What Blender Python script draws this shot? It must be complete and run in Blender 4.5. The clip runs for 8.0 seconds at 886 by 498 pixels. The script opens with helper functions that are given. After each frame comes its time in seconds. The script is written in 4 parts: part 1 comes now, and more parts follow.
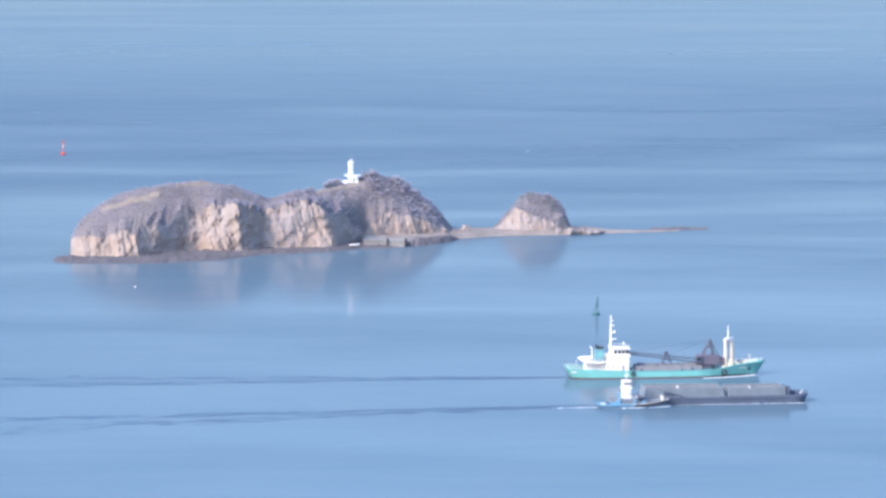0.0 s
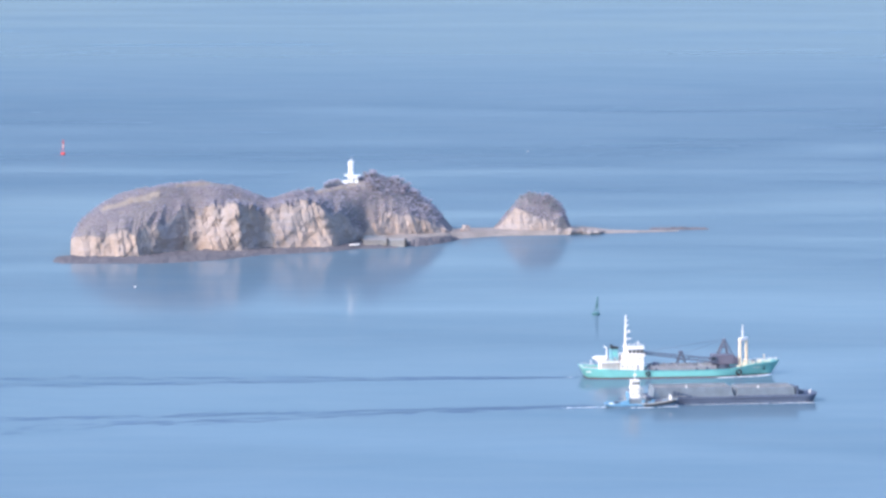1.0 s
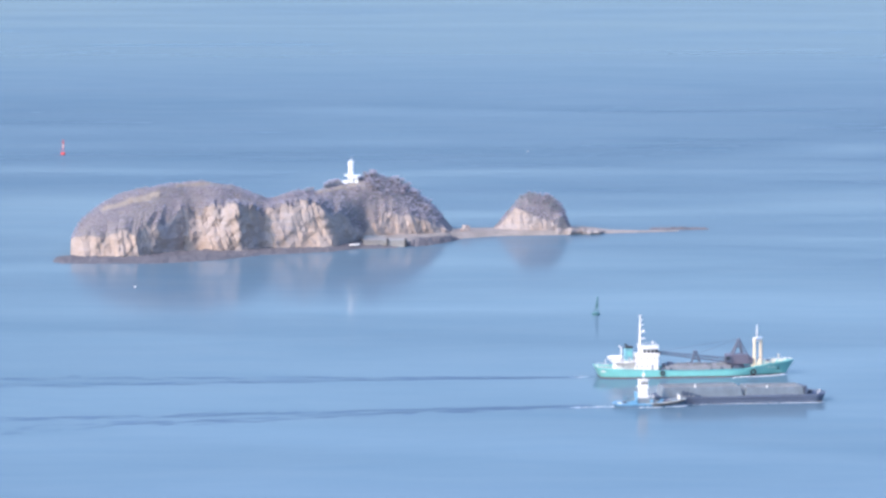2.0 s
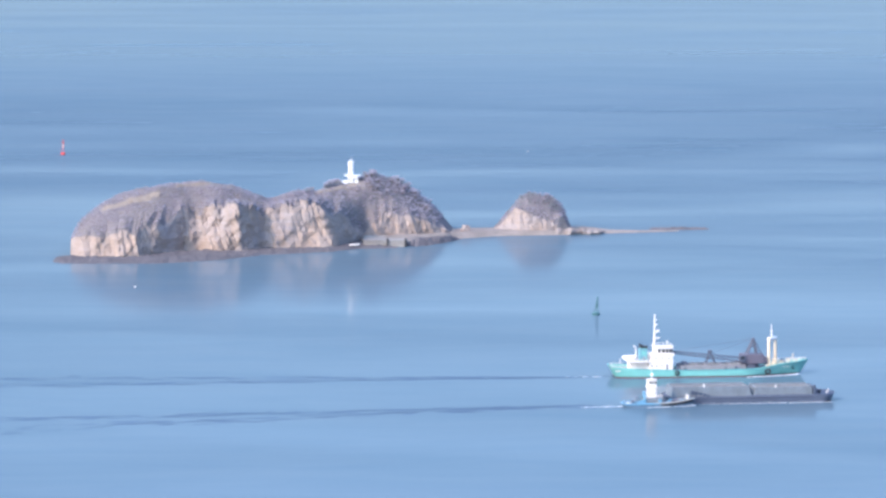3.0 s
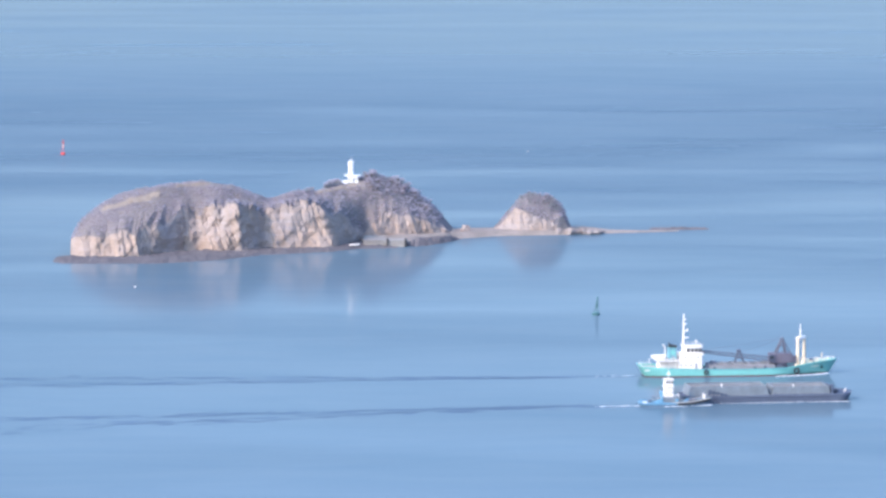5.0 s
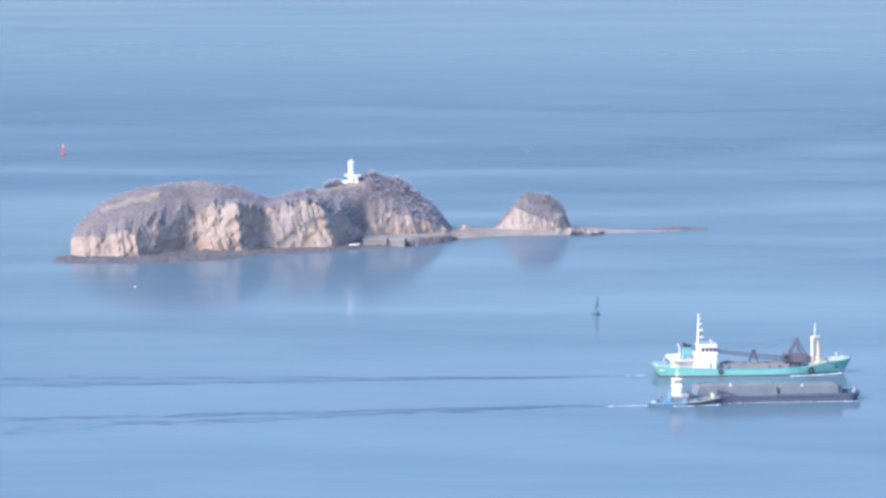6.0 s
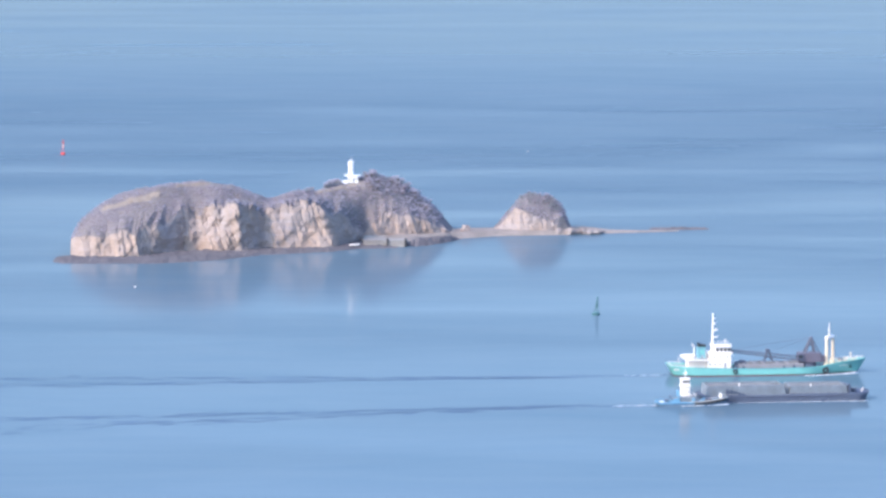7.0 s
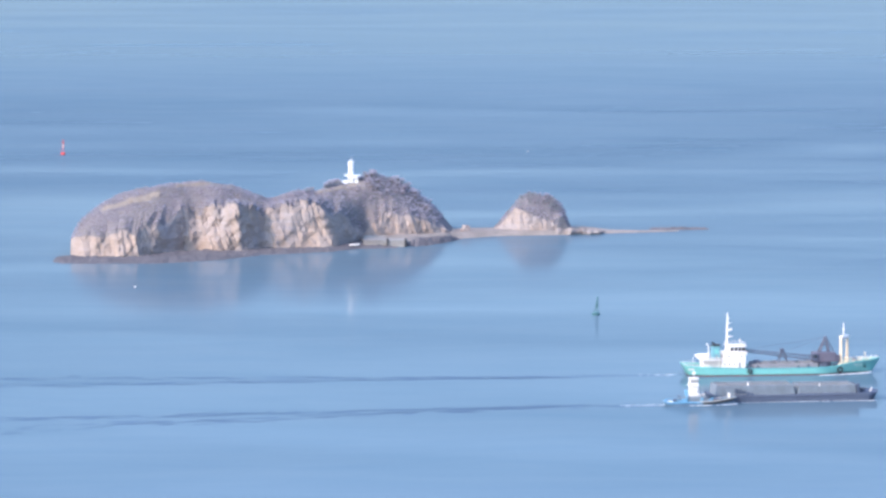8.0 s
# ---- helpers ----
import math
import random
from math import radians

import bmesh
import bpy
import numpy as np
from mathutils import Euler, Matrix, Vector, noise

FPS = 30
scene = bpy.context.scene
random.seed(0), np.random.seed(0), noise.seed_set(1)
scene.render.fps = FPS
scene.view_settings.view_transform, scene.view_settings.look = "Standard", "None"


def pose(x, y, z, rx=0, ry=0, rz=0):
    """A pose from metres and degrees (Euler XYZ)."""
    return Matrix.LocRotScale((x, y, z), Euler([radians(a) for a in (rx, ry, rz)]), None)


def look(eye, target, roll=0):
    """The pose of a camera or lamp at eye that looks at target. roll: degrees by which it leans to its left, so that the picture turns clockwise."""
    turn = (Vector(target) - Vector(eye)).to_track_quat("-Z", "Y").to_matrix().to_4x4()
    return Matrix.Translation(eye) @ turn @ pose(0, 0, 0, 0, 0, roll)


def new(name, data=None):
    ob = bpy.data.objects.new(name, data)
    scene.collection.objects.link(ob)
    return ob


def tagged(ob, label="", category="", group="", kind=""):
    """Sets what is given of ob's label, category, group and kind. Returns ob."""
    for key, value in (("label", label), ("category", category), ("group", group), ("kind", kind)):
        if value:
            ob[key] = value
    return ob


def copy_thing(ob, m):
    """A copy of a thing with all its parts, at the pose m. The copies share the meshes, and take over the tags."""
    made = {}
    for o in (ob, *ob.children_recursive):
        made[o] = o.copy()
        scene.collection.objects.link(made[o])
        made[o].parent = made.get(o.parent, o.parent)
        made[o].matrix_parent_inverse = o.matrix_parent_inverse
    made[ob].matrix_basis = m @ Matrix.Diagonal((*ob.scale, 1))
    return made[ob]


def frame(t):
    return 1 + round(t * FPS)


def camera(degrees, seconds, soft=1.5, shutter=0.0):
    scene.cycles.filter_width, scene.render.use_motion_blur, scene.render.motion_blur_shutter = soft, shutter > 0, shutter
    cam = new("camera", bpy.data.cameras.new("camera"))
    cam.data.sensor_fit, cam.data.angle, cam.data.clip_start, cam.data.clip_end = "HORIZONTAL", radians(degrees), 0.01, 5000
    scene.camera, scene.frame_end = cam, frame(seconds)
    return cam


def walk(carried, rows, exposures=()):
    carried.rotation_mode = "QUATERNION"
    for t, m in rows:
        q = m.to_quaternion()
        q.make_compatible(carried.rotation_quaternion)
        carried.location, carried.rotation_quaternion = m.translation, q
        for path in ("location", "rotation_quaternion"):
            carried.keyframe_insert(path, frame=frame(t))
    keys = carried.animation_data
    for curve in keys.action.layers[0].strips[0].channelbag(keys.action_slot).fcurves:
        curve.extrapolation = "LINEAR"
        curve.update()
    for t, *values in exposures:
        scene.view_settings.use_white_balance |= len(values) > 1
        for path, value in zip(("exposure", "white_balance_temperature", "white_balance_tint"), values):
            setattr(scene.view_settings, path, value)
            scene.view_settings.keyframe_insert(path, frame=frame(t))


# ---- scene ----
cam = camera(9.4354, 8.0, soft=2.8)
EYE = (0.0, 0.0, 216.0)
VIEW = pose(*EYE, 90 - 5.4716, 0, 0)
walk(cam, [(0.0, VIEW), (8.0, VIEW)], exposures=[(0.0, 1.84, 6500, 13), (8.0, 1.84, 6500, 13)])

# ---- light: clear winter afternoon, sun low behind the viewer's left shoulder ----
SUN_ELEVATION, SUN_SIDE = radians(33), radians(50)
to_sun = Vector((-math.sin(SUN_SIDE) * math.cos(SUN_ELEVATION), -math.cos(SUN_SIDE) * math.cos(SUN_ELEVATION), math.sin(SUN_ELEVATION)))
world = bpy.data.worlds.new("sky")
scene.world = world
world.use_nodes = True
sky = world.node_tree.nodes.new("ShaderNodeTexSky")
sky.sky_type, sky.sun_disc = "NISHITA", False
sky.sun_elevation, sky.sun_rotation = SUN_ELEVATION, math.atan2(to_sun.x, to_sun.y)
sky.air_density, sky.dust_density, sky.ozone_density = 1.0, 5.0, 5.0
background = world.node_tree.nodes["Background"]
background.inputs["Strength"].default_value = 0.15
haze = world.node_tree.nodes.new("ShaderNodeMix")  # thick even winter haze over the clear sky
haze.data_type = "RGBA"
haze.inputs[0].default_value = 0.30
haze.inputs[7].default_value = (0.97, 1.38, 1.83, 1)
blue = world.node_tree.nodes.new("ShaderNodeMix")  # winter air takes the warmth out of the sky
blue.data_type, blue.blend_type = "RGBA", "MULTIPLY"
blue.inputs[0].default_value = 1.0
blue.inputs[7].default_value = (0.84, 1.01, 1.185, 1)
world.node_tree.links.new(sky.outputs["Color"], blue.inputs[6])
world.node_tree.links.new(blue.outputs[2], haze.inputs[6])
world.node_tree.links.new(haze.outputs[2], background.inputs["Color"])
sun = new("sun", bpy.data.lights.new("sun", "SUN"))
sun.data.energy, sun.data.angle, sun.data.color = 0.84, radians(0.6), (1.0, 0.66, 0.37)
sun.matrix_world = look(to_sun * 500, (0, 0, 0))


# ---- materials ----
class Nodes:
    """Short hand for a node material."""

    def __init__(self, name):
        self.mat = bpy.data.materials.new(name)
        self.mat.use_nodes = True
        self.tree = self.mat.node_tree
        self.bsdf = self.tree.nodes["Principled BSDF"]

    def add(self, kind, inputs=(), **props):
        n = self.tree.nodes.new(kind)
        for k, v in props.items():
            if k == "operation":
                n.operation = v
            elif k == "data_type":
                n.data_type = v
            elif k == "blend_type":
                n.blend_type = v
            elif k == "noise_type":
                n.noise_type = v
            elif k == "feature":
                n.feature = v
        for k, v in dict(inputs).items():
            if isinstance(v, bpy.types.NodeSocket):
                self.tree.links.new(v, n.inputs[k])
            else:
                n.inputs[k].default_value = v
        return n

    def coords(self, scale=(1, 1, 1), turn=(0, 0, 0), world_space=False):
        src = self.add("ShaderNodeNewGeometry").outputs["Position"] if world_space else self.add("ShaderNodeTexCoord").outputs["Object"]
        m = self.add("ShaderNodeMapping", {"Vector": src, "Scale": scale, "Rotation": turn})
        return m.outputs["Vector"]

    def noise(self, vec, scale, detail=4.0, rough=0.55, warp=0.0):
        return self.add("ShaderNodeTexNoise", {"Vector": vec, "Scale": scale, "Detail": detail, "Roughness": rough, "Distortion": warp}).outputs["Fac"]

    def ramp(self, fac, stops):
        n = self.add("ShaderNodeValToRGB", {"Fac": fac})
        els = n.color_ramp.elements
        while len(els) < len(stops):
            els.new(0.5)
        for e, (p, c) in zip(els, stops):
            e.position = p
            e.color = (*c, 1) if isinstance(c, tuple) else (c, c, c, 1)
        return n.outputs["Color"]

    def mix(self, fac, a, b, blend="MIX"):
        n = self.add("ShaderNodeMix", data_type="RGBA", blend_type=blend)
        for i, v in ((0, fac), (6, a), (7, b)):
            if isinstance(v, bpy.types.NodeSocket):
                self.tree.links.new(v, n.inputs[i])
            else:
                n.inputs[i].default_value = (*v, 1) if isinstance(v, tuple) else v
        return n.outputs[2]

    def math(self, op, a, b=0.0):
        return self.add("ShaderNodeMath", {0: a, 1: b}, operation=op).outputs[0]

    def bump(self, height, strength=0.5, distance=0.1):
        n = self.add("ShaderNodeBump", {"Height": height, "Strength": strength, "Distance": distance})
        self.tree.links.new(n.outputs["Normal"], self.bsdf.inputs["Normal"])

    def set(self, **values):
        for k, v in values.items():
            sock = self.bsdf.inputs[k.replace("_", " ")]
            if isinstance(v, bpy.types.NodeSocket):
                self.tree.links.new(v, sock)
            else:
                sock.default_value = (*v, 1) if isinstance(v, tuple) else v
        return self.mat


def paint(name, colour, worn, rough=0.45, wear=0.62, metal=0.0, grime=0.25):
    """Weathered marine paint: broad fading, streaks of rust or salt that run down, chipped spots."""
    n = Nodes(name)
    c = n.coords()
    broad = n.noise(c, 0.35, 3)
    runs = n.noise(n.coords((1.3, 1.3, 0.12)), 1.1, 5, 0.65)
    spots = n.noise(c, 3.5, 6, 0.7)
    dark = tuple(v * 0.72 for v in colour)
    col = n.mix(n.ramp(broad, [(0.35, 0.0), (0.7, grime * 2)]), colour, dark)
    col = n.mix(n.ramp(n.math("MULTIPLY", runs, spots), [(wear * 0.5, 0.0), (wear * 0.5 + 0.12, 0.8)]), col, worn)
    n.bump(spots, 0.25, 0.02)
    return n.set(Base_Color=col, Roughness=n.ramp(spots, [(0.3, rough - 0.1), (0.7, rough + 0.2)]), Metallic=metal)


def water_material(name, lively):
    """Sea: gloss of water, with calm slicks and rippled lanes drawn out by the tide."""
    n = Nodes(name)
    where = n.add("ShaderNodeSeparateXYZ", {0: n.add("ShaderNodeNewGeometry").outputs["Position"]}).outputs["Y"]
    lanes = n.noise(n.coords((1.0, 3.2, 1.0), (0, 0, radians(3)), True), 0.0030, 5, 0.55, 0.6)
    fine = n.noise(n.coords((1.0, 4.5, 1.0), (0, 0, radians(-2)), True), 0.011, 4, 0.55, 0.4)
    both = n.math("ADD", n.math("MULTIPLY", lanes, 0.84), n.math("MULTIPLY", fine, 0.16))
    # a belt of wind ripple lies beyond the island, with slicks through it
    belt = n.math("ADD", n.math("DIVIDE", n.math("SUBTRACT", where, 1500.0), 3000.0), n.math("MULTIPLY", n.math("SUBTRACT", both, 0.5), 0.45))
    far_slick = n.ramp(belt, [(0.58, 0.0), (0.84, 0.22)])
    belt = n.ramp(belt, [(0.24, 0.0), (0.44, 1.0), (0.56, 1.0), (0.72, 0.15)])
    rough = n.ramp(both, [(0.34, 0.0), (0.46, 0.02), (0.54, 0.04), (0.66, 0.075)])
    thin = n.ramp(n.noise(n.coords((1.0, 9.0, 1.0), (0, 0, radians(1)), True), 0.0040, 3, 0.5, 0.3), [(0.44, 0.0), (0.66, 0.05)])
    rough = n.math("ADD", rough, n.math("MULTIPLY", thin, n.math("ADD", n.math("MULTIPLY", belt, 0.6), 0.12)))
    rough = n.math("ADD", n.math("ADD", rough, 0.07), n.math("MULTIPLY", belt, 0.13))
    if lively:
        rough = n.math("ADD", rough, 0.12)
    silt = n.noise(n.coords((1.0, 3.0, 1.0), (0, 0, radians(5)), True), 0.016, 5, 0.6, 0.5)
    cloudy = n.math("ADD", n.math("MULTIPLY", both, 0.5), n.math("MULTIPLY", silt, 0.5))
    body = n.mix(n.ramp(cloudy, [(0.36, 0.0), (0.64, 1.0)]), (0.108, 0.159, 0.197), (0.085, 0.139, 0.181))
    if lively:
        # wake body darkened in place of the darker sky reflected by wave faces
        body = n.mix(n.ramp(cloudy, [(0.36, 0.0), (0.64, 1.0)]), (0.084, 0.127, 0.178), (0.068, 0.110, 0.162))
    ripple = n.add("ShaderNodeTexNoise", {"Vector": n.coords((0.5, 1.0, 1.0), (0, 0, radians(8)), True), "Scale": 0.16, "Detail": 3.0, "Roughness": 0.6}).outputs["Fac"]
    n.bump(ripple, 0.25 if lively else 0.05, 0.4)
    # facets that lean to the viewer let part of the deep water show through the gloss
    deep = n.add("ShaderNodeBsdfDiffuse", {"Color": body})
    mat = n.set(Base_Color=body, Roughness=rough, IOR=1.333)
    share = n.math("ADD", n.ramp(both, [(0.36, 0.48), (0.47, 0.56), (0.55, 0.60), (0.66, 0.66)]), n.math("SUBTRACT", n.math("MULTIPLY", belt, 0.14), far_slick))
    blend = n.add("ShaderNodeMixShader", {0: share, 1: n.bsdf.outputs[0], 2: deep.outputs[0]})
    n.tree.links.new(blend.outputs[0], n.tree.nodes["Material Output"].inputs["Surface"])
    return mat


def rock_material(name, pale, ochre, dark, scrubby=True):
    """Weathered cliff: ochre and pale beds with upright fissures; dead grass where it is flat enough to hold soil."""
    n = Nodes(name)
    c = n.coords((1, 1, 1), (0, 0, 0), True)
    broad = n.noise(c, 0.06, 4, 0.6)
    mid = n.noise(n.coords((1.0, 1.0, 0.35), (0, radians(14), 0), True), 0.35, 6, 0.68, 0.6)
    beds = n.noise(n.coords((0.15, 0.15, 1.4), (radians(6), radians(-10), 0), True), 0.7, 4, 0.6)
    grain = n.noise(c, 2.2, 6, 0.7)
    col = n.mix(n.ramp(broad, [(0.38, 0.0), (0.62, 1.0)]), pale, ochre)
    col = n.mix(n.ramp(beds, [(0.42, 0.0), (0.60, 0.55)]), col, tuple(v * 0.72 for v in ochre))
    col = n.mix(n.ramp(mid, [(0.33, 0.55), (0.52, 0.0)]), col, dark)
    col = n.mix(n.ramp(grain, [(0.40, 0.22), (0.62, 0.0)]), col, tuple(v * 0.6 for v in dark))
    if scrubby:
        up = n.add("ShaderNodeSeparateXYZ", {0: n.add("ShaderNodeNewGeometry").outputs["Normal"]}).outputs["Z"]
        soil = n.add("ShaderNodeAttribute")
        soil.attribute_name = "soil"
        lean = n.math("ADD", n.math("MULTIPLY", up, 0.35), n.math("MULTIPLY", n.math("SUBTRACT", mid, 0.5), 0.7))
        cover = n.ramp(n.math("ADD", lean, n.math("MULTIPLY", soil.outputs["Fac"], 0.62)), [(0.46, 0.0), (0.60, 1.0)])
        turf = n.mix(n.ramp(grain, [(0.35, 0.0), (0.65, 1.0)]), (0.150, 0.131, 0.138), (0.178, 0.156, 0.164))
        turf = n.mix(n.ramp(broad, [(0.45, 0.0), (0.6, 0.7)]), turf, (0.20, 0.172, 0.16))
        straw = n.add("ShaderNodeAttribute")
        straw.attribute_name = "straw"
        turf = n.mix(straw.outputs["Fac"], turf, n.mix(n.ramp(grain, [(0.35, 0.0), (0.65, 1.0)]), (0.27, 0.225, 0.19), (0.34, 0.28, 0.235)))
        col = n.mix(cover, col, turf)
    n.bump(n.math("ADD", mid, n.math("MULTIPLY", grain, 0.5)), 0.6, 0.6)
    return n.set(Base_Color=col, Roughness=0.92, Specular_IOR_Level=0.2)


def speckled(name, a, b, scale, rough=0.9, bump=0.3, distance=0.1, by_island=False, through_light=0.0):
    n = Nodes(name)
    c = n.coords((1, 1, 1), (0, 0, 0), True)
    big, small = n.noise(c, scale * 0.12, 4), n.noise(c, scale, 6, 0.7)
    col = n.mix(n.ramp(small, [(0.35, 0.0), (0.65, 1.0)]), a, b)
    col = n.mix(n.ramp(big, [(0.4, 0.0), (0.65, 0.5)]), col, tuple(v * 0.6 for v in a))
    if by_island:
        r = n.add("ShaderNodeNewGeometry").outputs["Random Per Island"]
        col = n.mix(n.math("MULTIPLY", r, 0.55), col, tuple(min(1, v * 1.3) for v in b))
    n.bump(small, bump, distance)
    mat = n.set(Base_Color=col, Roughness=rough, Specular_IOR_Level=0.25)
    if through_light:  # thin twigs and leaves pass part of the light on
        thin = n.add("ShaderNodeBsdfTranslucent", {"Color": col})
        blend = n.add("ShaderNodeMixShader", {0: through_light, 1: n.bsdf.outputs[0], 2: thin.outputs[0]})
        n.tree.links.new(blend.outputs[0], n.tree.nodes["Material Output"].inputs["Surface"])
    return mat


M_SEA = water_material("sea_water", False)
M_WAKE = water_material("wake_water", True)
M_ROCK = rock_material("cliff_rock", (0.35, 0.303, 0.293), (0.383, 0.29, 0.238), (0.24, 0.228, 0.24))
M_SHELF = rock_material("shore_rock", (0.165, 0.15, 0.158), (0.14, 0.124, 0.13), (0.09, 0.085, 0.095), False)
M_BOULDER = rock_material("boulder_rock", (0.35, 0.31, 0.295), (0.325, 0.27, 0.245), (0.18, 0.165, 0.165), False)
M_SAND = speckled("beach_sand", (0.25, 0.21, 0.185), (0.33, 0.275, 0.243), 1.2)
M_CONCRETE = speckled("old_concrete", (0.25, 0.235, 0.225), (0.34, 0.32, 0.30), 1.5)
# scrub and leaf bases raised well past real foliage, standing in for haze
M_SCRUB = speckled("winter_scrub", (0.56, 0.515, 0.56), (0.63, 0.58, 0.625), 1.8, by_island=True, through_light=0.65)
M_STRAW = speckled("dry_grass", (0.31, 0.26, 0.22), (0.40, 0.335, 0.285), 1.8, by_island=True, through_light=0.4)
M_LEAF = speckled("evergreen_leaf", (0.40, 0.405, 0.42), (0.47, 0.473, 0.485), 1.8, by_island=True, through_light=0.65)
M_BARK = speckled("bark", (0.11, 0.085, 0.065), (0.17, 0.13, 0.10), 5.0)
M_WHITE = paint("white_gloss_paint", (0.80, 0.74, 0.68), (0.50, 0.38, 0.27), 0.45, 0.72, 0.0, 0.12)
M_TOWER = paint("white_lime_paint", (0.82, 0.81, 0.78), (0.60, 0.56, 0.50), 0.6, 0.80, 0.0, 0.08)
M_TEAL = paint("teal_hull_paint", (0.175, 0.47, 0.43), (0.26, 0.40, 0.37), 0.4, 0.70)
M_TEALTRIM = paint("deep_teal_paint", (0.07, 0.31, 0.36), (0.16, 0.27, 0.28), 0.45)
M_FUNNEL = paint("pale_teal_paint", (0.145, 0.34, 0.38), (0.28, 0.38, 0.40), 0.45)
M_RED = paint("oxide_red_paint", (0.17, 0.085, 0.075), (0.11, 0.08, 0.07), 0.6)
M_BUOYRED = paint("buoy_red_paint", (0.62, 0.055, 0.045), (0.40, 0.12, 0.08), 0.45)
M_BUOYGREEN = paint("buoy_green_paint", (0.055, 0.15, 0.16), (0.08, 0.13, 0.14), 0.5)
M_BLACK = paint("black_paint", (0.022, 0.023, 0.026), (0.07, 0.055, 0.045), 0.5)
# haze put into colour: tyre base lifted, crane and barge bases blued
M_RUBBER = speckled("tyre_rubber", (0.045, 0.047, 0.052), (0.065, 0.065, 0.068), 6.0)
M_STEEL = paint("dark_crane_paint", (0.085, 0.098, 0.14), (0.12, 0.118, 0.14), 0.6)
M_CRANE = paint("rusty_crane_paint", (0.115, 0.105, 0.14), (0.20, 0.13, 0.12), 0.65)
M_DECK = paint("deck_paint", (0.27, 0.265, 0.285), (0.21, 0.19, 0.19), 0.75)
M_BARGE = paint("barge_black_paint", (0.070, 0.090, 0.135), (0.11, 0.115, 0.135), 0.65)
M_HOPPER = paint("grey_hopper_paint", (0.185, 0.218, 0.25), (0.15, 0.165, 0.18), 0.75, 0.56, 0.0, 0.4)
M_GRAVEL = speckled("wet_gravel", (0.17, 0.17, 0.17), (0.25, 0.245, 0.24), 2.5, bump=0.8, distance=0.3)
M_BLUE = paint("blue_hull_paint", (0.13, 0.31, 0.45), (0.24, 0.34, 0.40), 0.5, 0.62)
M_NAVY = paint("navy_hull_paint", (0.12, 0.20, 0.28), (0.20, 0.23, 0.25), 0.5)
M_CREAM = paint("cream_paint", (0.75, 0.61, 0.44), (0.55, 0.36, 0.20), 0.5, 0.62)
M_ROPE = speckled("pale_rope", (0.45, 0.42, 0.36), (0.60, 0.56, 0.50), 4.0)
M_FOAM = speckled("white_foam", (0.72, 0.76, 0.79), (0.84, 0.86, 0.88), 1.2, 0.8, 0.8, 0.3)
glass = Nodes("window_glass")
M_GLASS = glass.set(Base_Color=glass.mix(glass.noise(glass.coords(), 0.8, 2), (0.015, 0.020, 0.026), (0.035, 0.042, 0.050)), Roughness=0.08)


# ---- mesh helpers ----
def part(name, bm, material, parent=None, label="", smooth=False):
    """Link a bmesh as one mesh object, under a thing or a part if one is given."""
    me = bpy.data.meshes.new(name)
    for f in bm.faces:
        f.smooth = smooth
    bm.normal_update()
    bm.to_mesh(me)
    bm.free()
    me.materials.append(material)
    ob = new(name, me)
    if parent is not None:
        ob.parent = parent
    if label:
        tagged(ob, label)
    return ob


def mesh_from(name, verts, faces, material, smooth=False):
    me = bpy.data.meshes.new(name)
    me.from_pydata([tuple(v) for v in verts], [], faces)
    if smooth:
        me.polygons.foreach_set("use_smooth", [True] * len(me.polygons))
    me.materials.append(material)
    me.update()
    return new(name, me)


def box(bm, x0, x1, y0, y1, z0, z1, bevel=0.05, top=1.0):
    """A block with worn edges; top: how much of its plan is left at the top."""
    r = bmesh.ops.create_cube(bm, size=1.0)
    cx, cy = (x0 + x1) / 2, (y0 + y1) / 2
    for v in r["verts"]:
        k = top if v.co.z > 0 else 1.0
        v.co = Vector((cx + v.co.x * (x1 - x0) * k, cy + v.co.y * (y1 - y0) * k, z0 + (v.co.z + 0.5) * (z1 - z0)))
    if bevel:
        edges = list({e for v in r["verts"] for e in v.link_edges})
        bmesh.ops.bevel(bm, geom=edges, offset=bevel, segments=1, affect="EDGES")
    return bm


def rod(bm, a, b, r0, r1=None, sides=8):
    a, b = Vector(a), Vector(b)
    r1 = r0 if r1 is None else r1
    turn = (b - a).to_track_quat("Z", "Y").to_matrix().to_4x4()
    m = Matrix.Translation((a + b) / 2) @ turn
    bmesh.ops.create_cone(bm, cap_ends=True, segments=sides, radius1=r0, radius2=r1, depth=(b - a).length, matrix=m)
    return bm


def ring(bm, centre, major, minor, sides=20, small=8, axis="Y"):
    rows = []
    for i in range(sides):
        a = 2 * math.pi * i / sides
        row = []
        for j in range(small):
            b = 2 * math.pi * j / small
            d = major + minor * math.cos(b)
            p = (d * math.cos(a), minor * math.sin(b), d * math.sin(a)) if axis == "Y" else (d * math.cos(a), d * math.sin(a), minor * math.sin(b))
            row.append(bm.verts.new(Vector(centre) + Vector(p)))
        rows.append(row)
    for i in range(sides):
        for j in range(small):
            bm.faces.new((rows[i][j], rows[(i + 1) % sides][j], rows[(i + 1) % sides][(j + 1) % small], rows[i][(j + 1) % small]))
    return bm


